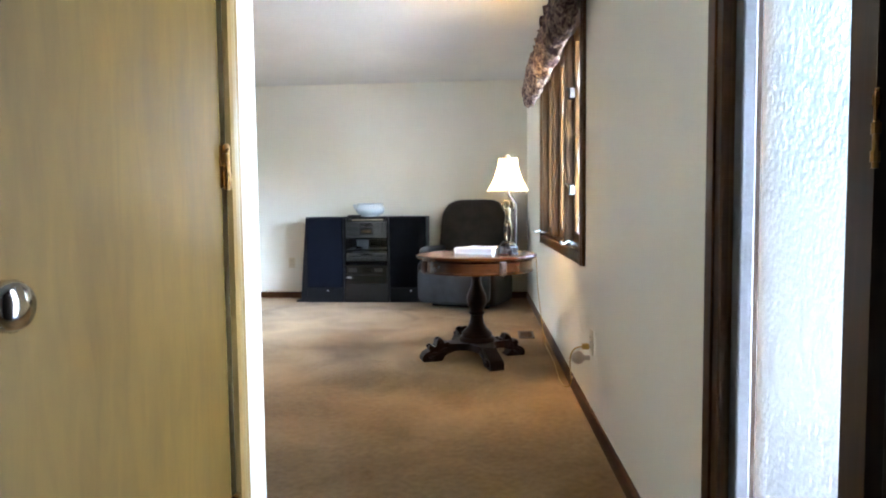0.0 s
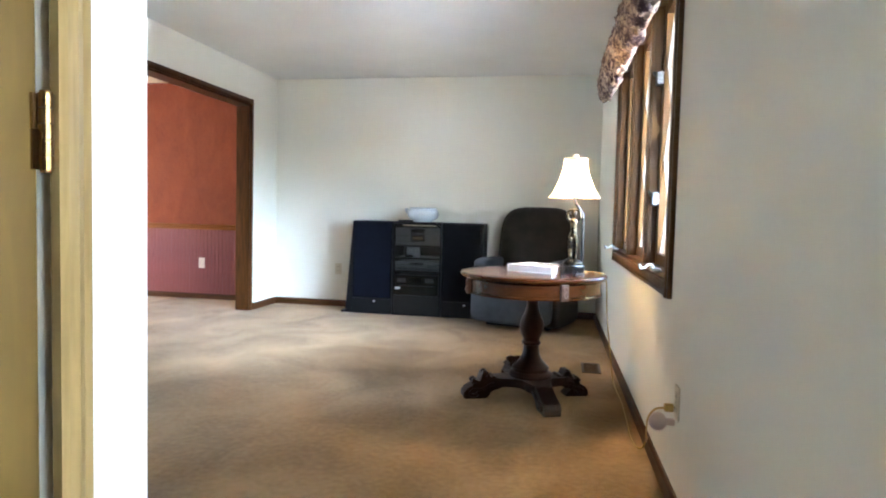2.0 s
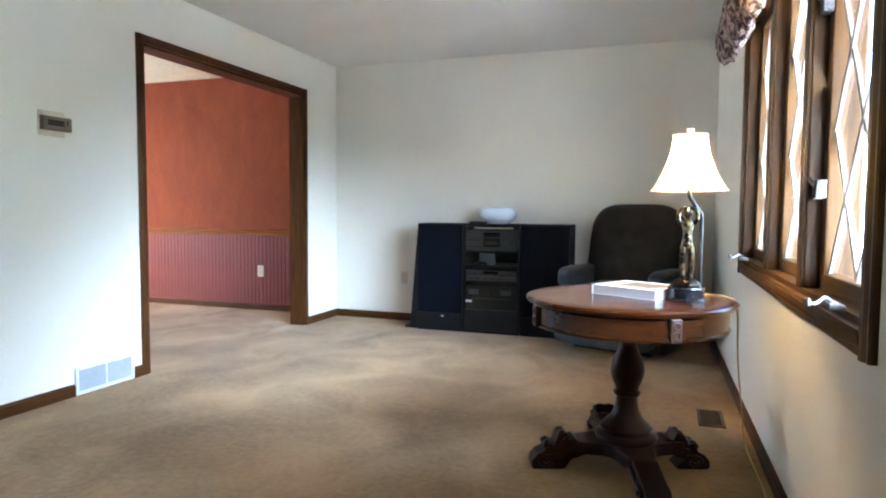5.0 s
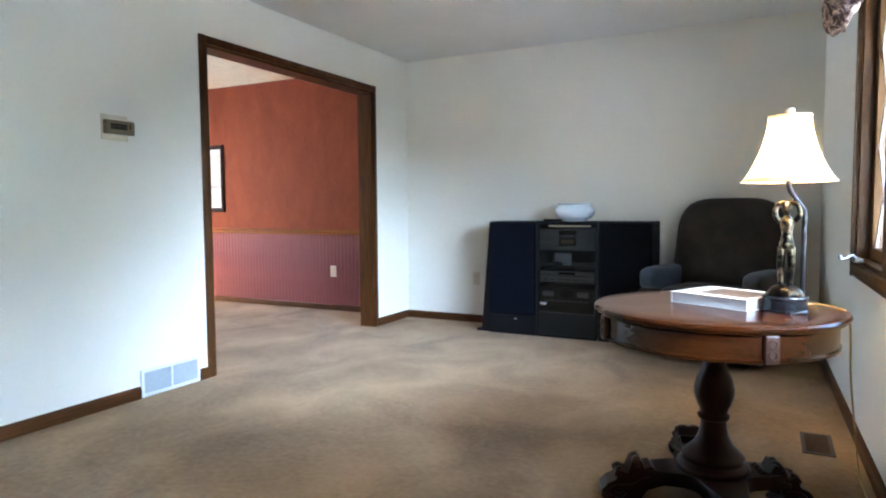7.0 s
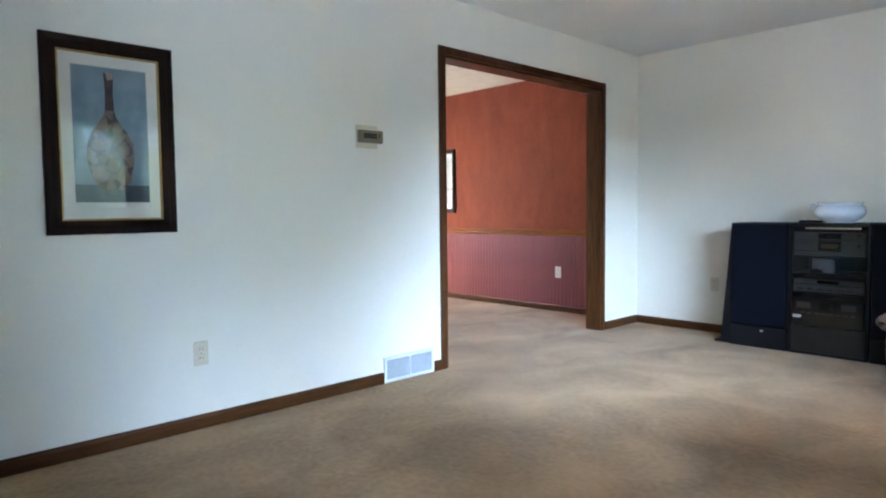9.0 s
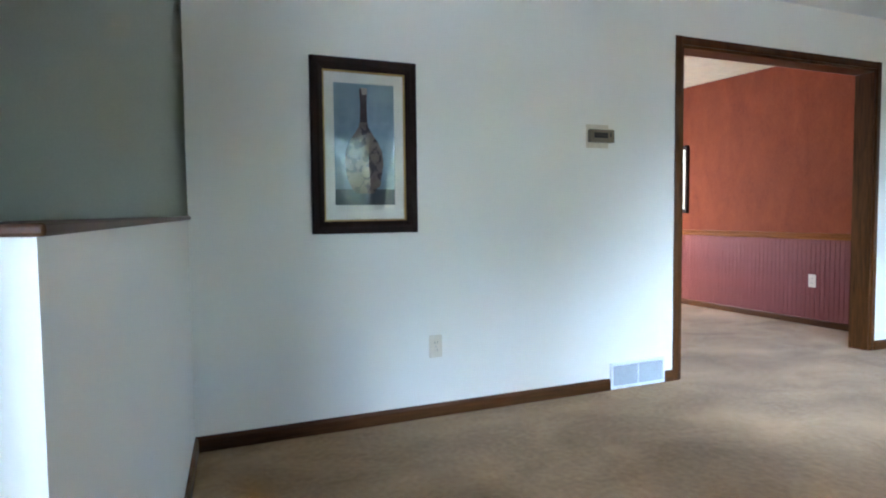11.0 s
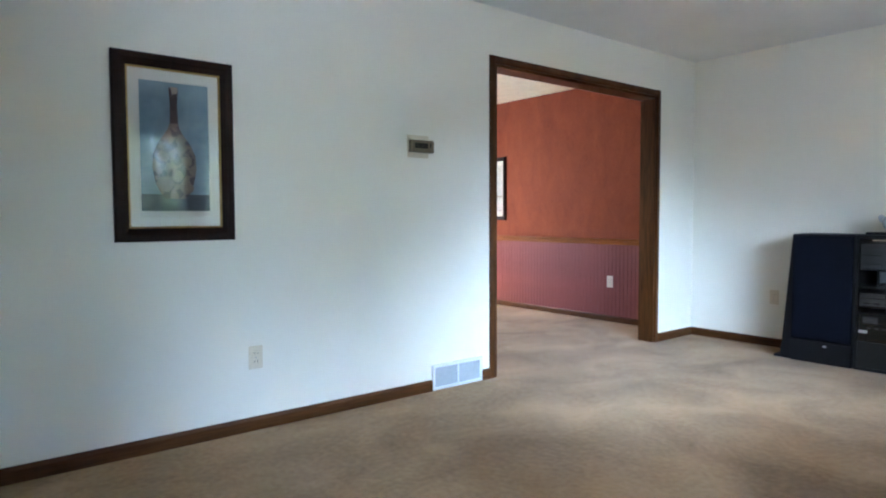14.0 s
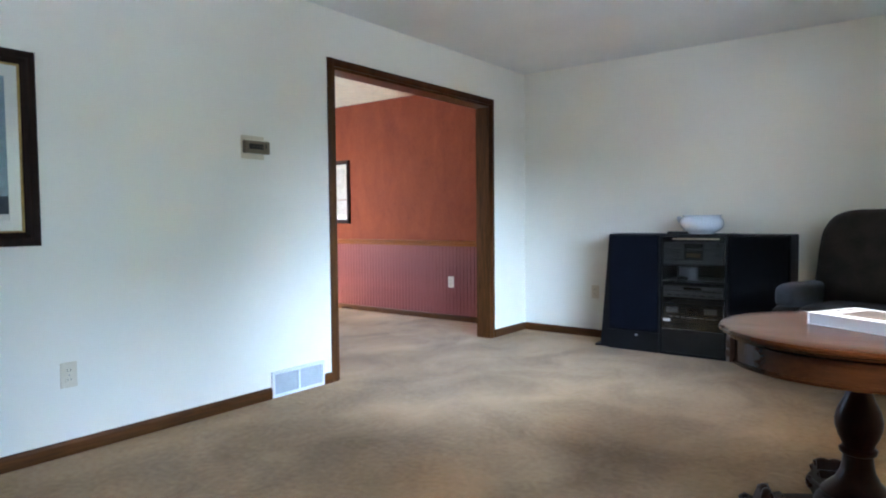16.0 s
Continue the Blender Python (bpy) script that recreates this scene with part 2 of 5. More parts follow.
structure("wall_north", boxed(WEST, EAST, NORTH, NORTH + 0.14, 0, TOP), PAINT, "cream painted end wall of the living room", "wall")
e0, e1 = EAST, EAST + 0.16
askew(structure("wall_east", blocks((e0, e1, WN1, NORTH + 0.14, 0, TOP), (e0, e1, WN0, WN1, 0, WZ0), (e0, e1, WN0, WN1, WZ1, TOP), (e0, e1, 1.49, WN0, 0, TOP), (e0, e1, 0.02, 1.49, 2.10, TOP), (e0, e1, -1.35, 0.02, 0, TOP)), PAINT, "cream painted outer wall with a picture window", "wall"))
structure("wall_foyer_south", boxed(-2.945, EAST + 0.26, -1.42, -1.3, 0, TOP), PAINT, "cream painted foyer wall", "wall")
structure("wall_hall_west", boxed(WEST - 0.17, WEST - 0.05, -1.3, SOUTH, 0, TOP), HALL_SHADE, "hall wall with its shade painted in as green-grey", "wall")
structure("wall_closet_front", blocks((CLOSET - 0.12, CLOSET, 1.507, 1.69, 0, TOP), (CLOSET - 0.12, CLOSET, -0.6, 0.705, 0, TOP), (CLOSET - 0.12, CLOSET, 0.705, 1.507, 2.06, TOP)), PAINT, "cream painted coat closet wall beside the entry", "wall")
structure("wall_closet_end", boxed(-0.95, CLOSET - 0.12, 1.58, 1.69, 0, TOP), PAINT, "cream painted end of the coat closet", "wall")
structure("wall_closet_back", boxed(-1.06, -0.95, -0.6, 1.69, 0, TOP), PAINT, "cream painted back of the coat closet", "wall")
structure("wall_closet_south", boxed(-0.95, CLOSET - 0.12, -0.6, -0.48, 0, TOP), PAINT, "cream painted end of the coat closet", "wall")
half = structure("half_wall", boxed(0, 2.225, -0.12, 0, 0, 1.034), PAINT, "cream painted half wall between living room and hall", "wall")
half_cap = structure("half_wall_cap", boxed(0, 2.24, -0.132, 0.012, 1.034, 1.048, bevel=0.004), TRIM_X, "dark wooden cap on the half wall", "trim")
# Turned out of square to fit the camera's view.
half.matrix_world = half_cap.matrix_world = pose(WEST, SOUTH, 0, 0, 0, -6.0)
structure("wall_dining_north", boxed(-6.4, WEST - 0.14, DINE, DINE + 0.14, 0, TOP), RED_PAPER, "brick red papered dining room wall", "wall")
# Unseen wall; its window opening is added for the dining room lamp.
structure("wall_dining_west", blocks((-6.4, -6.26, SOUTH - 0.12, 4.9, 0, TOP), (-6.4, -6.26, 6.3, DINE, 0, TOP), (-6.4, -6.26, 4.9, 6.3, 0, 0.9), (-6.4, -6.26, 4.9, 6.3, 2.1, TOP)), RED_PAPER, "brick red papered dining room wall", "wall")
structure("wall_dining_south", boxed(-6.26, WEST - 0.14, SOUTH - 0.12, SOUTH, 0, TOP), RED_PAPER, "brick red papered dining room wall", "wall")


# Trim: baseboards, casings, jambs
def board(name, bm, material, label, category="trim"):
    return structure(name, bm, material, label, category)


CASING = 0.050


def skirting(length):
    """A baseboard's cross-section swept along y from 0."""
    bm = bmesh.new()
    prof = [(0, 0), (0.014, 0), (0.014, 0.052), (0.010, 0.060), (0.006, 0.066), (0, 0.068)]
    rings = [[bm.verts.new((x, y, z)) for x, z in prof] for y in (0, length)]
    for k in range(len(prof)):
        j = (k + 1) % len(prof)
        bm.faces.new((rings[0][k], rings[0][j], rings[1][j], rings[1][k]))
    bm.faces.new(rings[0])
    bm.faces.new(list(reversed(rings[1])))
    bmesh.ops.recalc_face_normals(bm, faces=bm.faces)
    return bm


def baseboard(x, y, length, turn):
    ob = board("baseboard", skirting(length), TRIM_Y, "dark stained wooden baseboard", "baseboard")
    ob.matrix_world = pose(x, y, 0, 0, 0, turn)
    return ob


baseboard(WEST, SOUTH, 4.335 - SOUTH, 0)
baseboard(WEST, 4.741, OP0 - CASING - 4.741, 0)
baseboard(WEST, OP1 + CASING, NORTH - OP1 - CASING, 0)
baseboard(WEST, NORTH, EAST - WEST, -90)
askew(baseboard(EAST, NORTH, NORTH - 1.572, 180))
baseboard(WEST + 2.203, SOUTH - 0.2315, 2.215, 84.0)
baseboard(-6.26, DINE, 6.26 + WEST - 0.14, -90)
baseboard(CLOSET, 1.567, 0.123, 0)


def casing_strip(length, width=0.057, thick=0.018):
    """A moulded casing board, face towards +x, running along z from 0, width along y from 0."""
    bm = bmesh.new()
    prof = [(0, 0), (thick * 0.55, 0), (thick * 0.75, width * 0.08), (thick * 0.7, width * 0.3), (thick * 0.95, width * 0.5), (thick, width * 0.8), (thick * 0.85, width), (0, width)]
    rings = [[bm.verts.new((x, y, z)) for x, y in prof] for z in (0, length)]
    for k in range(len(prof)):
        j = (k + 1) % len(prof)
        bm.faces.new((rings[0][k], rings[0][j], rings[1][j], rings[1][k]))
    bm.faces.new(rings[0])
    bm.faces.new(list(reversed(rings[1])))
    bmesh.ops.recalc_face_normals(bm, faces=bm.faces)
    return bm


def cased(parent, x, y0, y1, z0, z1, material, face=1, width=0.057, sill=False, thick=0.018):
    """Casing round an opening in a wall along y, on the side that faces +x (face 1) or -x (-1)."""
    for name, y, flip in (("side_casing", y0 - width, 1), ("side_casing", y1 + width, -1)):
        bm = casing_strip(z1 - z0 + width + (width if sill else 0), width, thick)
        bmesh.ops.transform(bm, matrix=Matrix.Diagonal((face, flip, 1, 1)), verts=bm.verts)
        bmesh.ops.recalc_face_normals(bm, faces=bm.faces)
        bmesh.ops.transform(bm, matrix=Matrix.Translation((x, y, z0 - (width if sill else 0))), verts=bm.verts)
        part(name, bm, material, parent)
    for z, flip in ((z1 + width, -1),) + (((z0 - width, 1),) if sill else ()):
        bm = casing_strip(y1 - y0, width, thick)
        bmesh.ops.transform(bm, matrix=Matrix(((1, 0, 0, 0), (0, 0, 1, 0), (0, 1, 0, 0), (0, 0, 0, 1))), verts=bm.verts)
        bmesh.ops.transform(bm, matrix=Matrix.Diagonal((face, 1, flip, 1)), verts=bm.verts)
        bmesh.ops.recalc_face_normals(bm, faces=bm.faces)
        bmesh.ops.transform(bm, matrix=Matrix.Translation((x, y0, z)), verts=bm.verts)
        part("head_casing" if flip < 0 else "apron_casing", bm, material, parent)


opening = thing("door_opening", "wide cased opening with dark walnut-stained trim", "doorway", WEST, OP0, 0, kind="structure")
opening.matrix_world = Matrix()
cased(opening, WEST, OP0, OP1, 0, OPZ, TRIM, width=CASING, thick=0.013)
cased(opening, WEST - 0.14, OP0, OP1, 0, OPZ, TRIM, face=-1, width=CASING, thick=0.013)
part("jamb", boxed(WEST - 0.141, WEST + 0.001, OP0 - 0.001, OP0 + 0.018, 0, OPZ), TRIM, opening)
part("jamb", boxed(WEST - 0.141, WEST + 0.001, OP1 - 0.018, OP1 + 0.001, 0, OPZ), TRIM, opening)
part("head_jamb", boxed(WEST - 0.141, WEST + 0.001, OP0 + 0.018, OP1 - 0.018, OPZ - 0.018, OPZ + 0.001), TRIM_Y, opening)

# Picture window of three casements with diamond lattice
LEAD = surface("pale_lattice_bars", (0.26, 0.22, 0.19), (0.36, 0.31, 0.27), scale=12, fine=80, rough=0.5)
NICKEL = surface("worn_pale_metal", (0.22, 0.215, 0.205), (0.40, 0.39, 0.37), scale=30, fine=120, rough=0.4, metal=0.8, bump=0.05)
LATCH = surface("dull_zinc_latch", (0.05, 0.05, 0.052), (0.24, 0.24, 0.25), scale=60, fine=160, rough=0.4, metal=0.2, bump=0.4, spread=(0.4, 0.6))
BRASS = surface("aged_brass", (0.20, 0.105, 0.036), (0.36, 0.205, 0.072), scale=14, fine=90, rough=0.28, metal=1.0, bump=0.05)
window = thing("window_1", "dark stained picture window of three casements with diamond lattice", "window", kind="structure")
cased(window, EAST, WN0, WN1, WZ0, WZ1, WINDOW_WOOD, face=-1, width=0.062, sill=True, thick=0.024)
x0, x1 = EAST - 0.002, EAST + 0.155
part("window_sill", boxed(x0, x1, WN0, WN1, WZ0 - 0.001, WZ0 + 0.02, bevel=0.003), WINDOW_WOOD_Y, window)
part("head_jamb", boxed(x0, x1, WN0, WN1, WZ1 - 0.02, WZ1 + 0.001), WINDOW_WOOD_Y, window)
part("side_jamb", boxed(x0, x1, WN0 - 0.001, WN0 + 0.02, WZ0 + 0.02, WZ1 - 0.02), WINDOW_WOOD, window)
part("side_jamb", boxed(x0, x1, WN1 - 0.02, WN1 + 0.001, WZ0 + 0.02, WZ1 - 0.02), WINDOW_WOOD, window)
unit = (WN1 - WN0 - 0.04) / 3
for k in (1, 2):
    yc = WN0 + 0.02 + k * unit
    bm = boxed(EAST + 0.004, x1, yc - 0.032, yc + 0.032, WZ0 + 0.02, WZ1 - 0.02, bevel=0.004)
    for dy, r in ((-0.021, 0.007), (0.0, 0.010), (0.021, 0.007)):
        box(bm, EAST - 0.007, EAST + 0.0045, yc + dy - r, yc + dy + r, WZ0 + 0.02, WZ1 - 0.02, bevel=0.003)
    part("mullion", bm, WINDOW_WOOD, window)
gx = EAST + 0.075


def casement(y0, y1, z0, z1):
    sash = part("sash", bmesh.new(), WINDOW_WOOD, window)
    w = 0.052
    for name, r in (("sash_stile", (y0, y0 + w, z0, z1)), ("sash_stile", (y1 - w, y1, z0, z1)), ("sash_rail", (y0 + w, y1 - w, z0, z0 + w)), ("sash_rail", (y0 + w, y1 - w, z1 - w, z1))):
        bm = boxed(gx - 0.028, gx + 0.020, *r, bevel=0.005)
        part(name, bm, WINDOW_WOOD if "stile" in name else WINDOW_WOOD_Y, sash)
    pane = part("pane", boxed(gx - 0.003, gx + 0.003, y0 + w, y1 - w, z0 + w, z1 - w), PANE, sash, "clear glass pane")
    glazed(pane, 0)
    # diamond lattice bars
    a, b, c, d = y0 + w, y1 - w, z0 + w, z1 - w
    step, slope = (b - a) / 2.0, 1.55
    for sign in (1, -1):
        k = -12
        while k < 24:
            base = c + k * step * slope
            pts = []
            for t in (a, b):
                pts.append((t, base + sign * slope * (t - (a if sign > 0 else b)) * 1.0))
            (ya, za), (yb, zb) = pts
            if za > zb:
                (ya, za), (yb, zb) = (yb, zb), (ya, za)
            k += 1
            if zb <= c + 0.01 or za >= d - 0.01:
                continue
            if za < c:
                ya, za = ya + (yb - ya) * (c - za) / (zb - za), c
            if zb > d:
                yb, zb = ya + (yb - ya) * (d - za) / (zb - za), d
            part("lattice_bar", tube([(gx - 0.008 + 0.002 * sign, ya, za), (gx - 0.008 + 0.002 * sign, yb, zb)], 0.008, 4), LEAD, sash)
    return sash


for k in range(3):
    ya = WN0 + 0.02 + k * unit + (0.033 if k else 0.001)
    yb = WN0 + 0.02 + (k + 1) * unit - (0.033 if k < 2 else 0.001)
    casement(ya, yb, WZ0 + 0.021, WZ1 - 0.021)


def latch(y, z):
    x = EAST + 0.047
    t = part("sash_latch", boxed(x - 0.030, x, y - 0.026, y + 0.026, z - 0.030, z + 0.030, bevel=0.004), LATCH, window, "pale metal sash latch")
    part("latch_lever", tube([(x - 0.028, y, z + 0.01), (x - 0.040, y + 0.030, z + 0.035), (x - 0.046, y + 0.052, z + 0.060)], 0.007, 8, flat=0.5), LATCH, t)
    for dz in (-0.024, 0.024):
        part("latch_screw", tube([(x - 0.032, y - 0.010, z + dz), (x - 0.024, y - 0.010, z + dz)], 0.006, 8), NICKEL, t)


def crank(y):
    z = WZ0 - 0.005
    c = part("window_crank", boxed(EAST - 0.045, EAST - 0.008, y - 0.05, y + 0.05, z + 0.022, z + 0.042, bevel=0.008), NICKEL, window, "pale metal casement crank")
    part("crank_arm", tube(smooth_path([(EAST - 0.03, y, z + 0.04), (EAST - 0.05, y - 0.02, z + 0.055), (EAST - 0.075, y - 0.045, z + 0.042), (EAST - 0.095, y - 0.06, z + 0.046)], 5), 0.0055, 8, taper=0.8), NICKEL, c)
    part("crank_knob", tube([(EAST - 0.093, y - 0.06, z + 0.038), (EAST - 0.097, y - 0.062, z + 0.058)], 0.007, 8), NICKEL, c)


for z in (1.11, 1.68):
    latch(WN0 + 0.02 + unit - 0.061, z)
crank(5.26)
crank(3.56)

# Gathered valance over the window
VALANCE = surface("burgundy_floral_fabric", (0.030, 0.006, 0.009), (0.40, 0.29, 0.21), scale=8, fine=24, rough=0.85, bump=0.5, depth=0.006, fine_mix=0.45, distort=2.2, spread=(0.45, 0.60))


def valance():
    """A puffed, gathered roll of cloth on a rod."""
    v = thing("window_valance", "puffed burgundy and cream floral valance above the window", "valance")
    bm = bmesh.new()
    y0, y1, n, m = 3.16, 5.66, 160, 30
    rnd = random.Random(4)
    ph = [rnd.uniform(0, 6.28) for _ in range(12)]
    rows = []
    for i in range(n + 1):
        y = y0 + (y1 - y0) * i / n
        end = min(i, n - i) / 9.0
        puff = (0.72 + 0.28 * min(1.0, end)) * (1.0 + 0.10 * math.sin(y * 19 + ph[0]) + 0.06 * math.sin(y * 43 + ph[1]))
        row = []
        for k in range(m):
            a = 2 * math.pi * k / m
            fold = 1 + 0.09 * math.sin(5 * a + y * 31 + ph[2]) + 0.07 * math.sin(9 * a - y * 57 + ph[3]) + 0.06 * math.sin(y * 120 + 3 * a)
            row.append(bm.verts.new((0.577 + 0.056 * puff * fold * math.cos(a), y + 0.012 * math.sin(7 * a + ph[4]), 1.958 + 0.116 * puff * fold * math.sin(a))))
        rows.append(row)
    for a, b in zip(rows, rows[1:]):
        for k in range(m):
            bm.faces.new((a[k], a[(k + 1) % m], b[(k + 1) % m], b[k]))
    bm.faces.new(list(reversed(rows[0])))
    bm.faces.new(rows[-1])
    bmesh.ops.recalc_face_normals(bm, faces=bm.faces)
    part("cloth", bm, VALANCE, v, smooth=True)
    bm = bmesh.new()
    rows = []
    for i in range(121):
        y = 3.16 + 2.50 * i / 120
        x = 0.60 + 0.03 * math.sin(y * 60) + 0.012 * math.sin(y * 97)
        rows.append([bm.verts.new((x + s * 0.004 + 0.016 * math.sin(y * 33 + q), y, 2.07 + 0.045 * q)) for q in range(4) for s in (0,)])
    for a, b in zip(rows, rows[1:]):
        for k in range(3):
            bm.faces.new((a[k], b[k], b[k + 1], a[k + 1]))
    bmesh.ops.solidify(bm, geom=bm.faces[:], thickness=0.004)
    part("heading_ruffle", bm, VALANCE, v, smooth=True)
    part("curtain_rod", tube([(0.60, 3.13, 2.12), (0.60, 5.69, 2.12)], 0.011, 10), NICKEL, v)
    for y in (3.15, 5.67):
        part("rod_bracket", boxed(0.60, 0.662, y - 0.008, y + 0.008, 2.105, 2.135), NICKEL, v)
    return askew(v)


valance()

# Entry door and sidelight in the east wall
GREY_METAL = surface("grey_weatherstrip_metal", (0.10, 0.10, 0.105), (0.16, 0.16, 0.17), scale=6, fine=90, rough=0.45, metal=0.4)


def ripple_glass():
    """Hammered privacy glass that scatters what is behind it."""
    m, n, l, b = mat("hammered_privacy_glass")
    n.remove(b)
    tc, vo, no, bp = n.new("ShaderNodeTexCoord"), n.new("ShaderNodeTexVoronoi"), n.new("ShaderNodeTexNoise"), n.new("ShaderNodeBump")
    mp = n.new("ShaderNodeMapping")
    mp.inputs["Scale"].default_value = (1, 1.15, 1.0)
    l.new(tc.outputs["Object"], mp.inputs["Vector"])
    vo.inputs["Scale"].default_value, no.inputs["Scale"].default_value = 60.0, 110.0
    l.new(mp.outputs["Vector"], vo.inputs["Vector"])
    l.new(mp.outputs["Vector"], no.inputs["Vector"])
    bp.inputs["Strength"].default_value, bp.inputs["Distance"].default_value = 0.28, 0.004
    ad = n.new("ShaderNodeMath")
    l.new(vo.outputs["Distance"], ad.inputs[0])
    l.new(no.outputs["Fac"], ad.inputs[1])
    l.new(ad.outputs["Value"], bp.inputs["Height"])
    re, gl, mx, fr = n.new("ShaderNodeBsdfRefraction"), n.new("ShaderNodeBsdfGlossy"), n.new("ShaderNodeMixShader"), n.new("ShaderNodeFresnel")
    re.inputs["IOR"].default_value, re.inputs["Roughness"].default_value = 1.12, 0.55
    gl.inputs["Roughness"].default_value = 0.15
    re.inputs["Color"].default_value = (0.96, 0.98, 1.0, 1)
    for node in (re, gl, fr):
        l.new(bp.outputs["Normal"], node.inputs["Normal"])
    l.new(fr.outputs["Fac"], mx.inputs[0])
    l.new(re.outputs["BSDF"], mx.inputs[1])
    l.new(gl.outputs["BSDF"], mx.inputs[2])
    l.new(mx.outputs["Shader"], n["Material Output"].inputs["Surface"])
    return m


side = thing("window_2", "tall narrow sidelight of hammered privacy glass in dark wood", "window", kind="structure")
part("frame_post", boxed(EAST - 0.004, EAST + 0.060, 1.478, 1.492, 0, 2.10), WINDOW_WOOD, side)
part("frame_post", boxed(EAST - 0.010, EAST + 0.155, 0.985, 1.045, 0, 2.10), DARK_DOOR, side)
part("frame_head", boxed(EAST - 0.004, EAST + 0.155, 1.045, 1.478, 2.0, 2.10), WINDOW_WOOD_Y, side)
part("frame_sill", boxed(EAST - 0.004, EAST + 0.155, 1.045, 1.478, 0, 0.14), WINDOW_WOOD_Y, side)
part("glazing_strip", boxed(EAST + 0.004, EAST + 0.034, 1.440, 1.478, 0.14, 2.0, bevel=0.004), GREY_METAL, side, "grey metal glazing strip")
part("glazing_bead", boxed(EAST + 0.034, EAST + 0.05, 1.456, 1.478, 0.14, 2.0, bevel=0.002), DARK_DOOR, side)
part("glazing_bead", boxed(EAST + 0.022, EAST + 0.05, 1.045, 1.058, 0.14, 2.0, bevel=0.003), DARK_DOOR, side)
pane = part("pane", boxed(EAST + 0.052, EAST + 0.058, 1.045, 1.478, 0.14, 2.0), ripple_glass(), side, "bright hammered glass pane")
pane.visible_shadow = False
bm = boxed(EAST - 0.020, EAST, 1.478, 1.570, 0.0, 2.185, bevel=0.004)
box(bm, EAST - 0.026, EAST - 0.020, 1.508, 1.540, 0.0, 2.185, bevel=0.002)
part("casing", bm, TRIM, side)
part("casing", boxed(EAST - 0.020, EAST, -0.06, 1.478, 2.10, 2.185, bevel=0.004), TRIM_Y, side)
door = thing("door_1", "dark brown wooden entry door, closed, with brass hinges", "door", kind="structure")
part("door_slab", boxed(EAST + 0.010, EAST + 0.055, 0.085, 0.982, 0.01, 2.09, bevel=0.003), DARK_DOOR, door)
for ya, yb in ((0.185, 0.50), (0.57, 0.885)):
    for za, zb in ((0.25, 0.95), (1.1, 1.95)):
        part("door_panel", boxed(EAST + 0.003, EAST + 0.012, ya, yb, za, zb, bevel=0.004), DARK_DOOR, door)
part("door_jamb", boxed(EAST - 0.004, EAST + 0.155, 0.020, 0.083, 0, 2.10), DARK_DOOR, door)
for z in (0.3, 1.10, 1.85):
    hg = part("hinge", tube([(EAST - 0.012, 0.980, z - 0.05), (EAST - 0.012, 0.980, z + 0.05)], 0.004, 8), BRASS, door, "brass door hinge")
    for dz in (-0.035, 0.0, 0.035):
        part("knuckle", tube([(EAST - 0.012, 0.980, z + dz - 0.007), (EAST - 0.012, 0.980, z + dz + 0.007)], 0.006, 8), BRASS, hg)
for ob in (window, side, door):
    askew(ob)

# Closet door
closet = thing("door_2", "closed flush closet door in golden brown veneer", "door", kind="structure")
part("door_slab", boxed(CLOSET - 0.038, CLOSET - 0.002, 0.725, 1.484, 0.012, 2.03, bevel=0.002), DOOR_WOOD, closet)
part("door_stop", boxed(CLOSET - 0.12, CLOSET - 0.04, 1.488, 1.508, 0, 2.06), OAK, closet)
part("door_stop", boxed(CLOSET - 0.12, CLOSET - 0.04, 0.704, 0.722, 0, 2.06), OAK, closet)
part("door_head", boxed(CLOSET - 0.12, CLOSET, 0.722, 1.488, 2.034, 2.061), OAK, closet)
cased(closet, CLOSET, 0.708, 1.502, 0, 2.05, OAK, width=0.062, thick=0.016)
for z in (0.32, 1.10, 1.82):
    hg = part("hinge", boxed(CLOSET - 0.003, CLOSET + 0.0012, 1.474, 1.488, z - 0.046, z + 0.046), BRASS, closet, "brass butt hinge")
    part("hinge_pin", tube([(CLOSET + 0.007, 1.488, z - 0.05), (CLOSET + 0.007, 1.488, z + 0.05)], 0.0065, 10), BRASS, hg)
    for dz in (-0.038, -0.019, 0.0, 0.019, 0.038):
        part("knuckle", tube([(CLOSET + 0.007, 1.488, z + dz - 0.0088), (CLOSET + 0.007, 1.488, z + dz + 0.0088)], 0.0088, 12), BRASS, hg)
CHROME = surface("polished_dark_chrome", (0.42, 0.40, 0.38), (0.58, 0.55, 0.52), scale=6, fine=60, rough=0.12, metal=1.0, bump=0.02, rough_var=0.05)
knob = part("door_knob", lathe([(0, 0), (0.030, 0), (0.031, 0.006), (0.014, 0.012), (0.012, 0.030), (0.022, 0.036), (0.0295, 0.048), (0.030, 0.058), (0.024, 0.068), (0, 0.071)], 32, m=Matrix.Translation((CLOSET - 0.002, 0.792, 0.902)) @ Matrix.Rotation(radians(90), 4, "Y")), CHROME, closet, "round polished door knob", smooth=True)

# Dining room: chair rail, beadboard
rail = board("chair_rail", bmesh.new(), OAK, "honey brown moulded chair rail", "rail")
RAIL = wood("honey_wood_rail", (0.110, 0.034, 0.006), (0.260, 0.084, 0.016), axis="x", spec=0.08, coat=0.0)
rb = boxed(-6.26, WEST - 0.14, DINE - 0.016, DINE - 0.002, 0.774, 0.832)
box(rb, -6.26, WEST - 0.14, DINE - 0.036, DINE - 0.0155, 0.813, 0.834, bevel=0.005)
box(rb, -6.26, WEST - 0.14, DINE - 0.028, DINE - 0.0155, 0.776, 0.800, bevel=0.005)
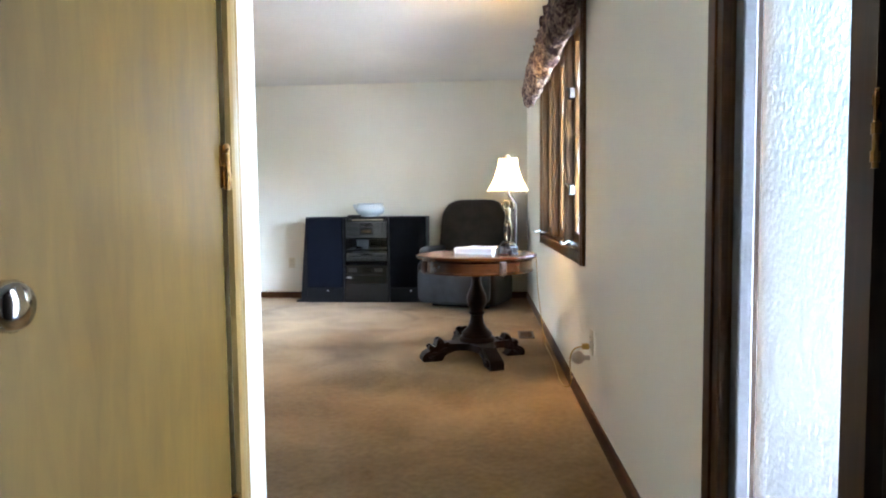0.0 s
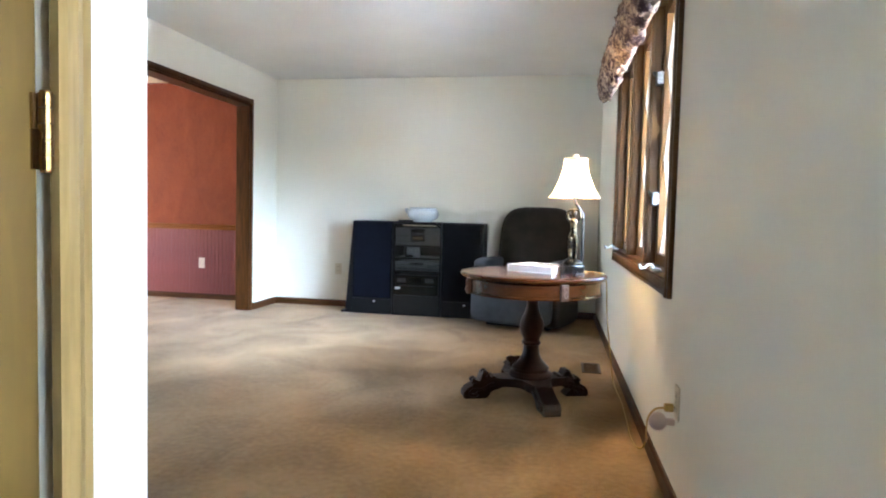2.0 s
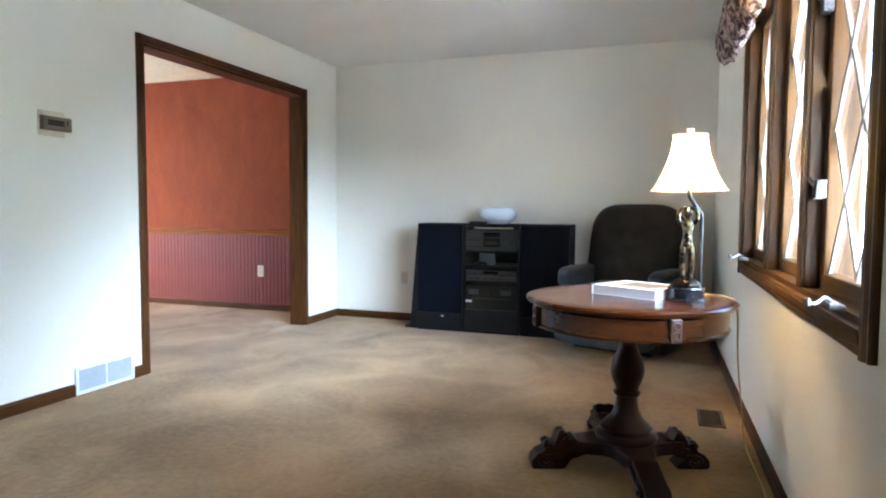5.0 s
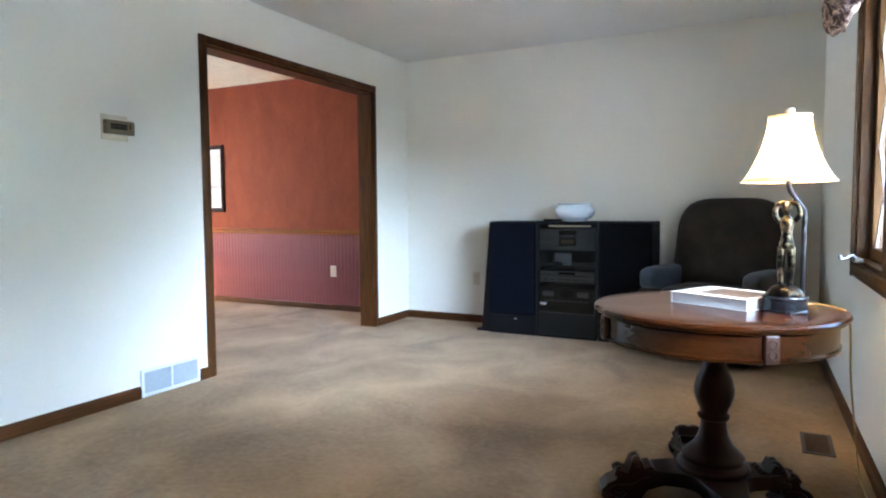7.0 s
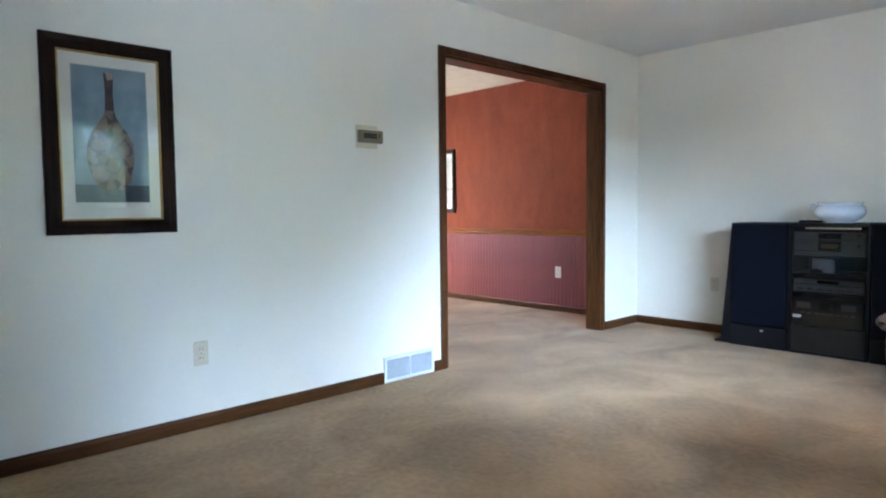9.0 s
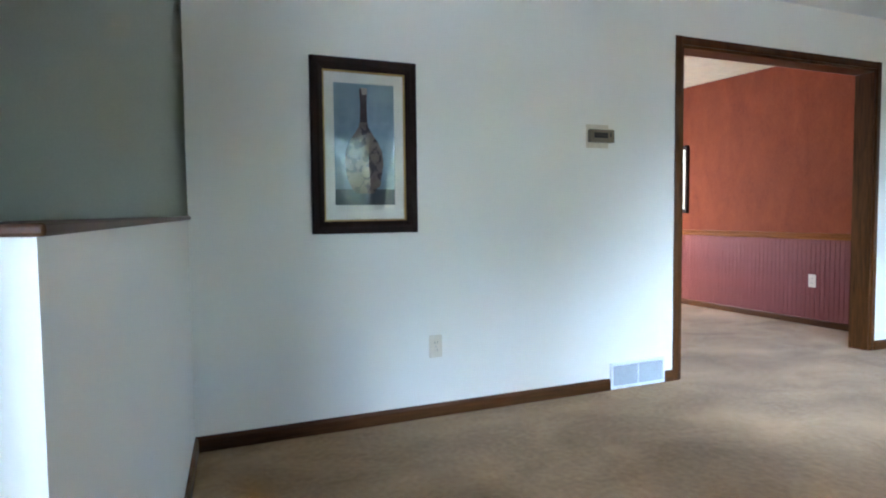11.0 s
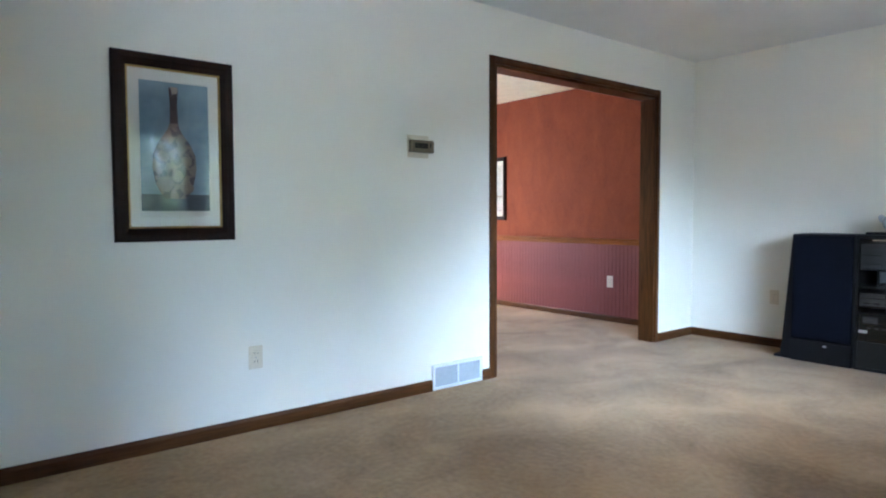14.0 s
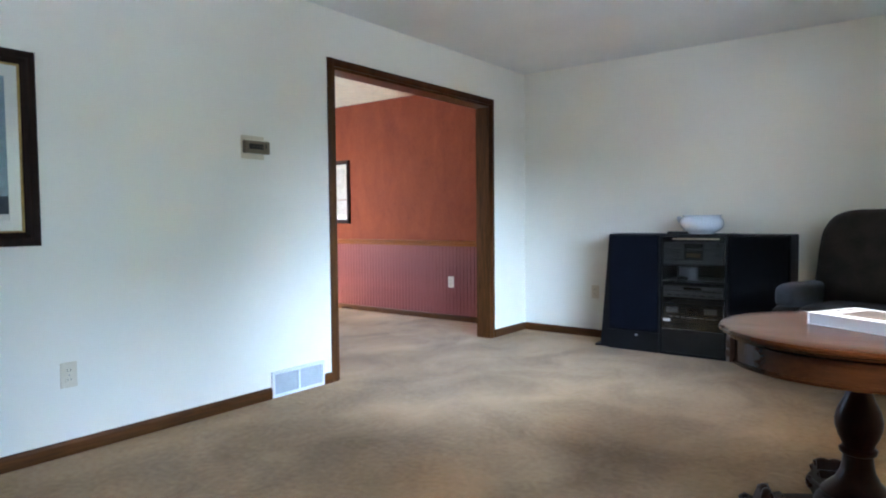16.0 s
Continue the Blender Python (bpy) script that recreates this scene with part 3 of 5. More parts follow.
rb.to_mesh(rail.data)
rb.free()
rail.data.materials.clear()
rail.data.materials.append(RAIL)


# Fixtures on walls and floor
IVORY = surface("ivory_plastic", (0.62, 0.56, 0.42), (0.70, 0.64, 0.50), scale=8, fine=80, rough=0.4, bump=0.02)
WHITE_METAL = surface("white_enamelled_metal", (0.66, 0.69, 0.71), (0.76, 0.78, 0.79), scale=5, fine=70, rough=0.45, bump=0.04)
SLOT = surface("dark_slot", (0.015, 0.013, 0.012), (0.03, 0.027, 0.024), rough=0.8)
GREY_SLAT = surface("grey_vent_slats", (0.34, 0.37, 0.40), (0.44, 0.47, 0.50), scale=9, fine=60, rough=0.5)
BROWN_METAL = surface("brown_enamelled_metal", (0.040, 0.024, 0.013), (0.075, 0.045, 0.025), scale=9, fine=60, rough=0.5)


def wall_outlet(m, label, group="wall outlets"):
    """A duplex outlet: plate in the xz plane, facing -y."""
    o = thing("wall_outlet", label, "outlet", group=group)
    part("cover_plate", boxed(-0.036, 0.036, -0.006, 0.0, -0.058, 0.058, bevel=0.003), IVORY, o)
    for z in (-0.021, 0.021):
        s = part("socket", boxed(-0.017, 0.017, -0.009, -0.0055, z - 0.015, z + 0.015, bevel=0.003), IVORY, o)
        for x in (-0.007, 0.007):
            part("slot", boxed(x - 0.0012, x + 0.0012, -0.0096, -0.0085, z - 0.004, z + 0.006), SLOT, s)
    part("screw", tube([(0, -0.0055, 0), (0, -0.008, 0)], 0.003, 8), NICKEL, o)
    o.matrix_world = m
    return o


wall_outlet(pose(WEST, 3.225, 0.366, 0, 0, 90), "ivory duplex outlet on the cream side wall")
wall_outlet(pose(-2.082, NORTH, 0.403, 0, 0, 0), "ivory duplex outlet on the end wall beside the stereo")
wall_outlet(pose(-3.692, DINE - 0.010, 0.403, 0, 0, 0), "ivory duplex outlet on the burgundy beadboard")
wall_outlet(SKEW @ pose(EAST, 3.105, 0.380, 0, 0, -90), "ivory duplex outlet below the window with plugs in")


def return_grille():
    g = thing("wall_vent", "white steel baseboard air register with grey slats", "vent", WEST, 4.538, 0.003, 90)
    w, h = 0.203, 0.156
    bm = boxed(-w, w, -0.018, 0, 0, 0.018, bevel=0.003)
    box(bm, -w, w, -0.018, 0, h - 0.018, h, bevel=0.003)
    box(bm, -w, -w + 0.018, -0.018, 0, 0.018, h - 0.018, bevel=0.003)
    box(bm, w - 0.018, w, -0.018, 0, 0.018, h - 0.018, bevel=0.003)
    part("frame", bm, WHITE_METAL, g)
    part("divider", boxed(-0.005, 0.005, -0.017, -0.001, 0.018, h - 0.018), WHITE_METAL, g)
    part("backing", boxed(-w + 0.01, w - 0.01, -0.004, -0.001, 0.01, h - 0.01), SLOT, g)
    for k in range(12):
        z = 0.023 + k * 0.0105
        for a, b in ((-w + 0.018, -0.005), (0.005, w - 0.018)):
            bm = bmesh.new()
            vs = [bm.verts.new(p) for p in ((a, -0.013, z - 0.002), (b, -0.013, z - 0.002), (b, -0.004, z + 0.007), (a, -0.004, z + 0.007), (a, -0.013, z - 0.004), (b, -0.013, z - 0.004), (b, -0.004, z + 0.005), (a, -0.004, z + 0.005))]
            for q in ((0, 1, 2, 3), (7, 6, 5, 4), (4, 5, 1, 0), (3, 2, 6, 7), (0, 3, 7, 4), (1, 5, 6, 2)):
                bm.faces.new([vs[i] for i in q])
            part("slat", bm, GREY_SLAT, g)


return_grille()


def floor_register():
    g = thing("floor_vent", "brown metal floor register set in the carpet", "vent", 0.486, 5.17, 0.0)
    w, d = 0.062, 0.138
    bm = boxed(-w, w, -d, -d + 0.016, 0, 0.006, bevel=0.002)
    box(bm, -w, w, d - 0.016, d, 0, 0.006, bevel=0.002)
    box(bm, -w, -w + 0.016, -d + 0.016, d - 0.016, 0, 0.006, bevel=0.002)
    box(bm, w - 0.016, w, -d + 0.016, d - 0.016, 0, 0.006, bevel=0.002)
    part("frame", bm, BROWN_METAL, g)
    part("backing", boxed(-w + 0.01, w - 0.01, -d + 0.01, d - 0.01, 0.0, 0.002), SLOT, g)
    for k in range(17):
        y = -d + 0.022 + k * 0.0145
        part("slat", boxed(-w + 0.016, w - 0.016, y, y + 0.005, 0.002, 0.005), BROWN_METAL, g)


floor_register()


def thermostat():
    t = thing("thermostat", "ivory and bronze wall thermostat on a backing plate", "thermostat", WEST, 4.245, 1.476, 90)
    GOLD = surface("bronze_tinted_plastic", (0.13, 0.100, 0.058), (0.20, 0.160, 0.098), scale=14, fine=60, rough=0.35)
    PLATE = surface("yellowed_wall_plate", (0.58, 0.52, 0.38), (0.66, 0.60, 0.46), scale=10, fine=60, rough=0.5)
    part("backing_plate", boxed(-0.082, 0.072, -0.005, 0, -0.066, 0.066, bevel=0.002), PLATE, t)
    body = part("body", boxed(-0.075, 0.092, -0.036, -0.005, -0.036, 0.036, bevel=0.005), GOLD, t, "bronze tinted cover")
    part("cover_strip", boxed(-0.075, 0.085, -0.030, -0.005, 0.0365, 0.043, bevel=0.002), IVORY, t)
    part("scale_window", boxed(-0.050, 0.045, -0.0385, -0.0355, -0.012, 0.018, bevel=0.001), SLOT, body)
    for k in range(7):
        part("scale_mark", boxed(-0.042 + 0.013 * k, -0.041 + 0.013 * k, -0.0395, -0.038, 0.000, 0.006), GOLD, body)
    part("lever", boxed(0.060, 0.066, -0.040, -0.034, -0.004, 0.020), SLOT, body)


thermostat()


# Furniture and loose things
TABLE_TOP = wood("polished_cherry_table_wood", (0.026, 0.0062, 0.0014), (0.056, 0.0150, 0.0032), axis="x", rough=0.20, coat=0.22, spec=0.30, grain=2.0)
TABLE_DARK = wood("dark_turned_table_wood", (0.0090, 0.0026, 0.0010), (0.030, 0.0090, 0.0032), rough=0.34, coat=0.05, spec=0.16)
# Paler than the tabletop: the window's highlight is painted into the colour.
CARVED = surface("carved_wood_glint", (0.045, 0.0145, 0.0055), (0.100, 0.042, 0.022), scale=30, fine=90, rough=0.4, bump=0.4, depth=0.003)


def moved(bm, m):
    bmesh.ops.transform(bm, matrix=m, verts=bm.verts)
    return bm


def disc_shape(pts, y0, y1):
    """A thin flat shape from an outline in xz."""
    bm = bmesh.new()
    a = [bm.verts.new((x, y0, z)) for x, z in pts]
    b = [bm.verts.new((x, y1, z)) for x, z in pts]
    bm.faces.new(a)
    bm.faces.new(list(reversed(b)))
    for k in range(len(pts)):
        j = (k + 1) % len(pts)
        bm.faces.new((a[k], b[k], b[j], a[j]))
    bmesh.ops.recalc_face_normals(bm, faces=bm.faces)
    return bm


def round_table(x, y):
    t = thing("round_table", "round cherry pedestal table with carved scroll feet", "table", x, y, 0)
    R, zt, first = 0.398, 0.708, -62
    LEG0, LEGY = -70, 0.08
    # top with a small step in its rim beside each carved block
    prof = [(0.0, zt), (0.80, zt), (0.955, zt), (0.985, zt - 0.003), (1.0, zt - 0.010), (0.995, zt - 0.018), (0.975, zt - 0.022), (0.968, zt - 0.028), (0.93, zt - 0.030), (0.0, zt - 0.030)]
    bm, seg, rings = bmesh.new(), 120, []
    for r, z in prof:
        if r == 0:
            rings.append([bm.verts.new((0, 0, z))])
            continue
        ring = []
        for k in range(seg):
            a = 2 * math.pi * k / seg
            d = min(abs((math.degrees(a) - first - q * 90 + 180) % 360 - 180) for q in range(4))
            rr = R * r * (1.0 - (0.020 if d < 5.4 else 0.0) * (1 if r > 0.9 else 0))
            ring.append(bm.verts.new((rr * math.cos(a), rr * math.sin(a), z)))
        rings.append(ring)
    for a, b in zip(rings, rings[1:]):
        for k in range(seg):
            j = (k + 1) % seg
            if len(a) == 1:
                bm.faces.new((a[0], b[k], b[j]))
            elif len(b) == 1:
                bm.faces.new((a[k], b[0], a[j]))
            else:
                bm.faces.new((a[k], b[k], b[j], a[j]))
    bmesh.ops.recalc_face_normals(bm, faces=bm.faces)
    smoothed(part("tabletop", bm, TABLE_TOP, t), 30)
    smoothed(part("apron", lathe([(0.0, zt - 0.031), (0.356, zt - 0.031), (0.366, zt - 0.036), (0.366, zt - 0.098), (0.372, zt - 0.103), (0.370, zt - 0.112), (0.34, zt - 0.116), (0.0, zt - 0.116)], 96), TABLE_TOP, t), 30)
    for q in range(4):
        a = radians(first + 90 * q)
        m = Matrix.Rotation(a, 4, "Z")
        bm = boxed(0.345, 0.380, -0.021, 0.021, zt - 0.113, zt - 0.030, bevel=0.004)
        bmesh.ops.transform(bm, matrix=m, verts=bm.verts)
        blk = part("carved_block", bm, CARVED, t, "carved rosette block with a window glint in its colour")
        for r0, dz in ((0.0115, 0.055), (0.0115, 0.086)):
            bm = bmesh.new()
            pts = [(0.381, r0 * math.cos(2 * math.pi * k / 20), zt - dz + r0 * math.sin(2 * math.pi * k / 20)) for k in range(21)]
            tube(pts, 0.0032, 6, bm)
            bmesh.ops.transform(bm, matrix=m, verts=bm.verts)
            part("rosette_ring", bm, CARVED, blk, smooth=True)
    col = [(0.0, 0.113), (0.120, 0.113), (0.124, 0.124), (0.118, 0.138), (0.102, 0.146), (0.100, 0.156), (0.105, 0.164), (0.092, 0.178), (0.064, 0.206), (0.049, 0.238), (0.044, 0.268), (0.042, 0.290), (0.052, 0.296), (0.055, 0.308), (0.045, 0.317), (0.047, 0.328), (0.058, 0.350), (0.067, 0.380), (0.068, 0.404), (0.060, 0.438), (0.045, 0.468), (0.035, 0.498), (0.032, 0.525), (0.036, 0.542), (0.046, 0.556), (0.056, 0.572), (0.058, 0.592), (0.0, 0.592)]
    smoothed(part("column", lathe(col, 48, m=Matrix.Translation((0, LEGY, 0))), TABLE_DARK, t), 50)
    # concave platform and four legs, each ending in a dropped toe with a scalloped crest
    bm, ring = bmesh.new(), []
    for k in range(64):
        a = 2 * math.pi * k / 64
        c = abs(math.cos(2 * (a - radians(LEG0))))
        r = 0.135 + 0.125 * c ** 3.0
        ring.append((r * math.cos(a), LEGY + r * math.sin(a)))
    lower = [bm.verts.new((x, y, 0.068)) for x, y in ring]
    upper = [bm.verts.new((x, y, 0.106)) for x, y in ring]
    rim = [bm.verts.new((x * 0.96, LEGY + (y - LEGY) * 0.96, 0.114)) for x, y in ring]
    for k in range(64):
        j = (k + 1) % 64
        bm.faces.new((lower[k], lower[j], upper[j], upper[k]))
        bm.faces.new((upper[k], upper[j], rim[j], rim[k]))
    bm.faces.new(rim)
    bm.faces.new(list(reversed(lower)))
    bmesh.ops.recalc_face_normals(bm, faces=bm.faces)
    smoothed(part("platform", bm, TABLE_DARK, t), 35)
    for q, L in enumerate((0.40, 0.33, 0.46, 0.39)):
        m = Matrix.Translation((0, LEGY, 0)) @ Matrix.Rotation(radians(LEG0 + 90 * q), 4, "Z")
        side = [(0.09, 0.066), (0.17, 0.060), (0.23, 0.040), (L - 0.135, 0.004), (L - 0.12, 0.0), (L - 0.008, 0.0), (L, 0.010), (L - 0.002, 0.034), (L - 0.022, 0.058), (L - 0.050, 0.072), (L - 0.062, 0.108), (L - 0.090, 0.096), (L - 0.105, 0.136), (L - 0.135, 0.148), (L - 0.150, 0.118), (L - 0.172, 0.124), (L - 0.20, 0.104), (0.09, 0.110)]
        crested = q > 0
        if not crested:
            side = [(r, min(z, 0.112 - 0.40 * max(0.0, r - 0.25))) for r, z in side]
        leg = part("leg", moved(disc_shape(side, -0.044, 0.044), m), TABLE_DARK, t)
        for sgn in (-1, 1):
            bm = tube(smooth_path([(0.16, sgn * 0.047, 0.086), (0.24, sgn * 0.049, 0.078), (L - 0.11, sgn * 0.049, 0.055), (L - 0.055, sgn * 0.049, 0.050), (L - 0.035, sgn * 0.049, 0.030), (L - 0.060, sgn * 0.049, 0.018), (L - 0.080, sgn * 0.049, 0.030)], 5), 0.009, 8)
            part("scroll", moved(bm, m), TABLE_DARK, leg, smooth=True)
        for dr, dz, r in ((0.062, 0.100, 0.012), (0.122, 0.138, 0.016), (0.172, 0.114, 0.010)) if crested else ():
            bm = tube(smooth_path([(L - dr + 0.006, -0.044, dz - 0.012), (L - dr, -0.022, dz), (L - dr - 0.004, 0.0, dz - 0.004), (L - dr, 0.022, dz), (L - dr + 0.006, 0.044, dz - 0.012)], 4), r, 8)
            part("carving", moved(bm, m), TABLE_DARK, leg, smooth=True)
    return t


TX, TY, TZ = 0.118, 4.33, 0.708
round_table(TX, TY)


def shade_material():
    """Thin cream cloth that lets the bulb's light through."""
    m, n, l, b = mat("cream_lampshade_cloth")
    n.remove(b)
    tc, no = n.new("ShaderNodeTexCoord"), n.new("ShaderNodeTexNoise")
    no.inputs["Scale"].default_value = 90.0
    l.new(tc.outputs["Object"], no.inputs["Vector"])
    r = ramp(n, [(0.3, (0.42, 0.345, 0.235)), (0.7, (0.51, 0.43, 0.31))])
    l.new(no.outputs["Fac"], r.inputs["Fac"])
    tl, df, mx = n.new("ShaderNodeBsdfTranslucent"), n.new("ShaderNodeBsdfDiffuse"), n.new("ShaderNodeMixShader")
    mx.inputs[0].default_value = 0.45
    l.new(r.outputs["Color"], tl.inputs["Color"])
    l.new(r.outputs["Color"], df.inputs["Color"])
    l.new(tl.outputs["BSDF"], mx.inputs[1])
    l.new(df.outputs["BSDF"], mx.inputs[2])
    l.new(mx.outputs["Shader"], n["Material Output"].inputs["Surface"])
    return m


BLACK_GLOSS = surface("black_lacquer", (0.010, 0.010, 0.012), (0.022, 0.022, 0.025), scale=8, fine=60, rough=0.2, coat=0.4, bump=0.03)
BRONZE = surface("gilt_bronze_patina", (0.022, 0.019, 0.015), (0.46, 0.35, 0.20), scale=18, fine=60, rough=0.3, metal=0.9, bump=0.3, depth=0.002, spread=(0.49, 0.66))
LX, LY = 0.328, 4.28


def table_lamp():
    t = thing("table_lamp", "lit table lamp with a gilt figurine and cream bell shade", "lamp", LX, LY, TZ)
    smoothed(part("base", lathe([(0, 0), (0.066, 0), (0.067, 0.006), (0.064, 0.010), (0.064, 0.040), (0.067, 0.045), (0.065, 0.052), (0, 0.052)], 40), BLACK_GLOSS, t, "round black lacquered base"), 30)
    bm = lathe([(0, 0.052), (0.054, 0.052), (0.050, 0.064), (0.040, 0.076), (0.024, 0.084), (0, 0.086)], 24)
    for v in bm.verts:
        v.co += 0.006 * Vector((noise.noise(v.co * 60), noise.noise(v.co * 60 + Vector((9, 0, 0))), 0))
    part("rocky_plinth", bm, BRONZE, t, smooth=True)
    # a plain standing figure with raised arms, one mesh
    bm = bmesh.new()
    for s in (-1, 1):
        tube(smooth_path([(s * 0.012, 0, 0.08), (s * 0.014, 0.004, 0.12), (s * 0.015, -0.002, 0.16), (s * 0.012, 0, 0.205)], 4), 0.0095, 10, bm, taper=1.4)
        tube(smooth_path([(s * 0.020, 0, 0.285), (s * 0.034, -0.002, 0.305), (s * 0.028, -0.004, 0.335), (s * 0.006, -0.002, 0.345)], 4), 0.0085, 8, bm, taper=0.8)
    lathe([(0, 0.19), (0.020, 0.20), (0.0215, 0.215), (0.015, 0.240), (0.017, 0.262), (0.022, 0.282), (0.016, 0.296), (0.008, 0.302), (0.008, 0.308), (0.0145, 0.318), (0.0155, 0.330), (0.010, 0.344), (0, 0.347)], 16, bm)
    part("figurine", bm, BRONZE, t, "gilt standing figurine", smooth=True)
    pole = [(0.048, 0.028, 0.048), (0.048, 0.028, 0.20), (0.048, 0.028, 0.305), (0.041, 0.025, 0.328), (0.018, 0.011, 0.362), (0.004, 0.002, 0.388), (0, 0, 0.42), (0, 0, 0.44)]
    part("pole", tube(smooth_path(pole, 6), 0.008, 12), surface("grey_lamp_metal", (0.035, 0.035, 0.040), (0.080, 0.080, 0.088), rough=0.3, metal=0.7), t, smooth=True)
    part("socket", lathe([(0, 0.425), (0.014, 0.425), (0.016, 0.44), (0.016, 0.470), (0, 0.470)], 20), BRASS, t)
    glow, n, l, b = mat("glowing_bulb")
    b.inputs["Emission Color"].default_value = (1.0, 0.65, 0.30, 1)
    b.inputs["Emission Strength"].default_value = 28.0
    part("bulb", lathe([(0, 0.470), (0.012, 0.472), (0.016, 0.485), (0.027, 0.510), (0.028, 0.526), (0.018, 0.546), (0, 0.553)], 24), glow, t, "glowing bulb", smooth=True)
    # bell shade in panels
    z0, z1 = 0.410, 0.612
    rows, bm, seg = [], bmesh.new(), 64
    for k in range(13):
        u = k / 12
        r = 0.132 - 0.072 * (1 - (1 - u) ** 1.9)
        row = []
        for q in range(seg):
            a = 2 * math.pi * q / seg
            rib = 1.0 + 0.012 * abs(math.cos(4 * a)) ** 0.5
            row.append(bm.verts.new((r * rib * math.cos(a), r * rib * math.sin(a), z0 + (z1 - z0) * u)))
        rows.append(row)
    for a, b in zip(rows, rows[1:]):
        for q in range(seg):
            bm.faces.new((a[q], a[(q + 1) % seg], b[(q + 1) % seg], b[q]))
    bmesh.ops.solidify(bm, geom=bm.faces[:], thickness=0.0012)
    SHADE = shade_material()
    BAND = surface("tan_shade_binding", (0.42, 0.33, 0.22), (0.52, 0.42, 0.29), rough=0.8)
    shade = part("shade", bm, SHADE, t, "cream bell-shaped cloth shade", smooth=True)
    for z, r in ((z0, 0.1335), (z1, 0.0605)):
        bm = tube([(r * math.cos(2 * math.pi * k / 48), r * math.sin(2 * math.pi * k / 48), z) for k in range(49)], 0.003, 6)
        part("trim_band", bm, BAND, shade)
    part("harp", tube(smooth_path([(0.0, 0.016, 0.445), (0, 0.052, 0.50), (0, 0.042, 0.57), (0, 0, 0.614), (0, -0.042, 0.57), (0, -0.052, 0.50), (0, -0.016, 0.445)], 5), 0.002, 6), BRASS, t)
    part("finial", lathe([(0, 0.610), (0.010, 0.612), (0.006, 0.618), (0.014, 0.626), (0.012, 0.634), (0, 0.638)], 16), surface("ivory_finial", (0.6, 0.55, 0.45), (0.7, 0.66, 0.56), rough=0.3), t, smooth=True)
    return t


table_lamp()

CORD = surface("golden_lamp_cord", (0.48, 0.31, 0.07), (0.62, 0.43, 0.13), scale=20, fine=90, rough=0.35)
cord = thing("lamp_cord", "thin golden lamp cord hanging to the floor along the wall", "cord")
path = [(LX + 0.045, LY + 0.04, TZ + 0.008), (0.41, 4.44, TZ + 0.006), (0.475, 4.40, TZ + 0.004), (0.512, 4.38, TZ - 0.03), (0.532, 4.48, 0.46), (0.568, 4.64, 0.22), (0.596, 4.76, 0.05), (0.606, 4.70, 0.008), (0.618, 4.39, 0.006), (0.618, 4.10, 0.006), (0.612, 3.84, 0.006), (0.624, 3.70, 0.006), (0.650, 3.68, 0.012), (0.662, 3.64, 0.074), (0.640, 3.50, 0.100), (0.612, 3.29, 0.18), (0.594, 3.16, 0.26), (0.592, 3.11, 0.32), (0.614, 3.10, 0.353), (0.652, 3.105, 0.360)]
part("cable", tube(smooth_path(path, 8), 0.0032, 6), CORD, cord, smooth=True)
part("plug", boxed(EAST - 0.042, EAST - 0.0098, 3.092, 3.118, 0.347, 0.373, bevel=0.005), CORD, cord, "yellowed plug")
freshener = thing("air_freshener", "small round pinkish-white air freshener plugged in below the outlet", "air freshener", EAST - 0.012, 3.14, 0.303)
PINK = surface("pinkish_white_plastic", (0.62, 0.50, 0.46), (0.72, 0.62, 0.58), scale=14, fine=70, rough=0.35)
part("body", lathe([(0, 0), (0.026, 0), (0.031, 0.005), (0.031, 0.016), (0.025, 0.024), (0, 0.026)], 28, m=Matrix.Translation((-0.046, 0, 0)) @ Matrix.Rotation(radians(90), 4, "X")), PINK, freshener, smooth=True)
part("stem", boxed(-0.030, 0.0115, -0.019, -0.004, -0.012, 0.012, bevel=0.004), PINK, freshener)
part("rim", tube([(-0.046 + 0.028 * math.cos(2 * math.pi * k / 24), -0.022, 0.028 * math.sin(2 * math.pi * k / 24)) for k in range(25)], 0.0025, 6), PINK, freshener)


def big_book():
    PAGE = surface("white_page_edges", (0.62, 0.61, 0.58), (0.76, 0.75, 0.72), scale=6, fine=160, rough=0.8, stretch=(1, 1, 6), bump=0.3)
    COVER = surface("white_glossy_cover", (0.70, 0.69, 0.66), (0.80, 0.79, 0.76), scale=4, fine=70, rough=0.5, bump=0.03, spec=0.2)
    PHOTO = surface("grey_cover_photograph", (0.045, 0.036, 0.030), (0.22, 0.175, 0.14), scale=9, fine=30, rough=0.8, bump=0.0, spec=0.08)
    b = thing("coffee_table_book", "thick white coffee-table book with a photograph on its cover", "book", 0.158, 4.38, TZ + 0.0005, -29)
    w, d, h = 0.28, 0.24, 0.038
    part("page_block", boxed(-w / 2 + 0.004, w / 2 - 0.004, -d / 2 + 0.004, d / 2 - 0.003, 0.003, h - 0.003), PAGE, b)
    part("back_cover", boxed(-w / 2, w / 2, -d / 2, d / 2, 0, 0.003, bevel=0.001), COVER, b)
    cover = part("front_cover", boxed(-w / 2, w / 2, -d / 2, d / 2, h - 0.003, h, bevel=0.001), COVER, b)
    part("spine", boxed(-w / 2 - 0.003, -w / 2 + 0.002, -d / 2, d / 2, 0.0, h, bevel=0.0012), COVER, b)
    part("cover_photograph", boxed(-0.072, 0.115, -0.078, 0.085, h, h + 0.0008), PHOTO, cover, "printed photograph")
    for k in range(3):
        part("title_bar", boxed(-0.125, -0.112 + 0.004 * k, -0.08 + 0.055 * k, -0.04 + 0.055 * k, h, h + 0.0006), PHOTO, cover)


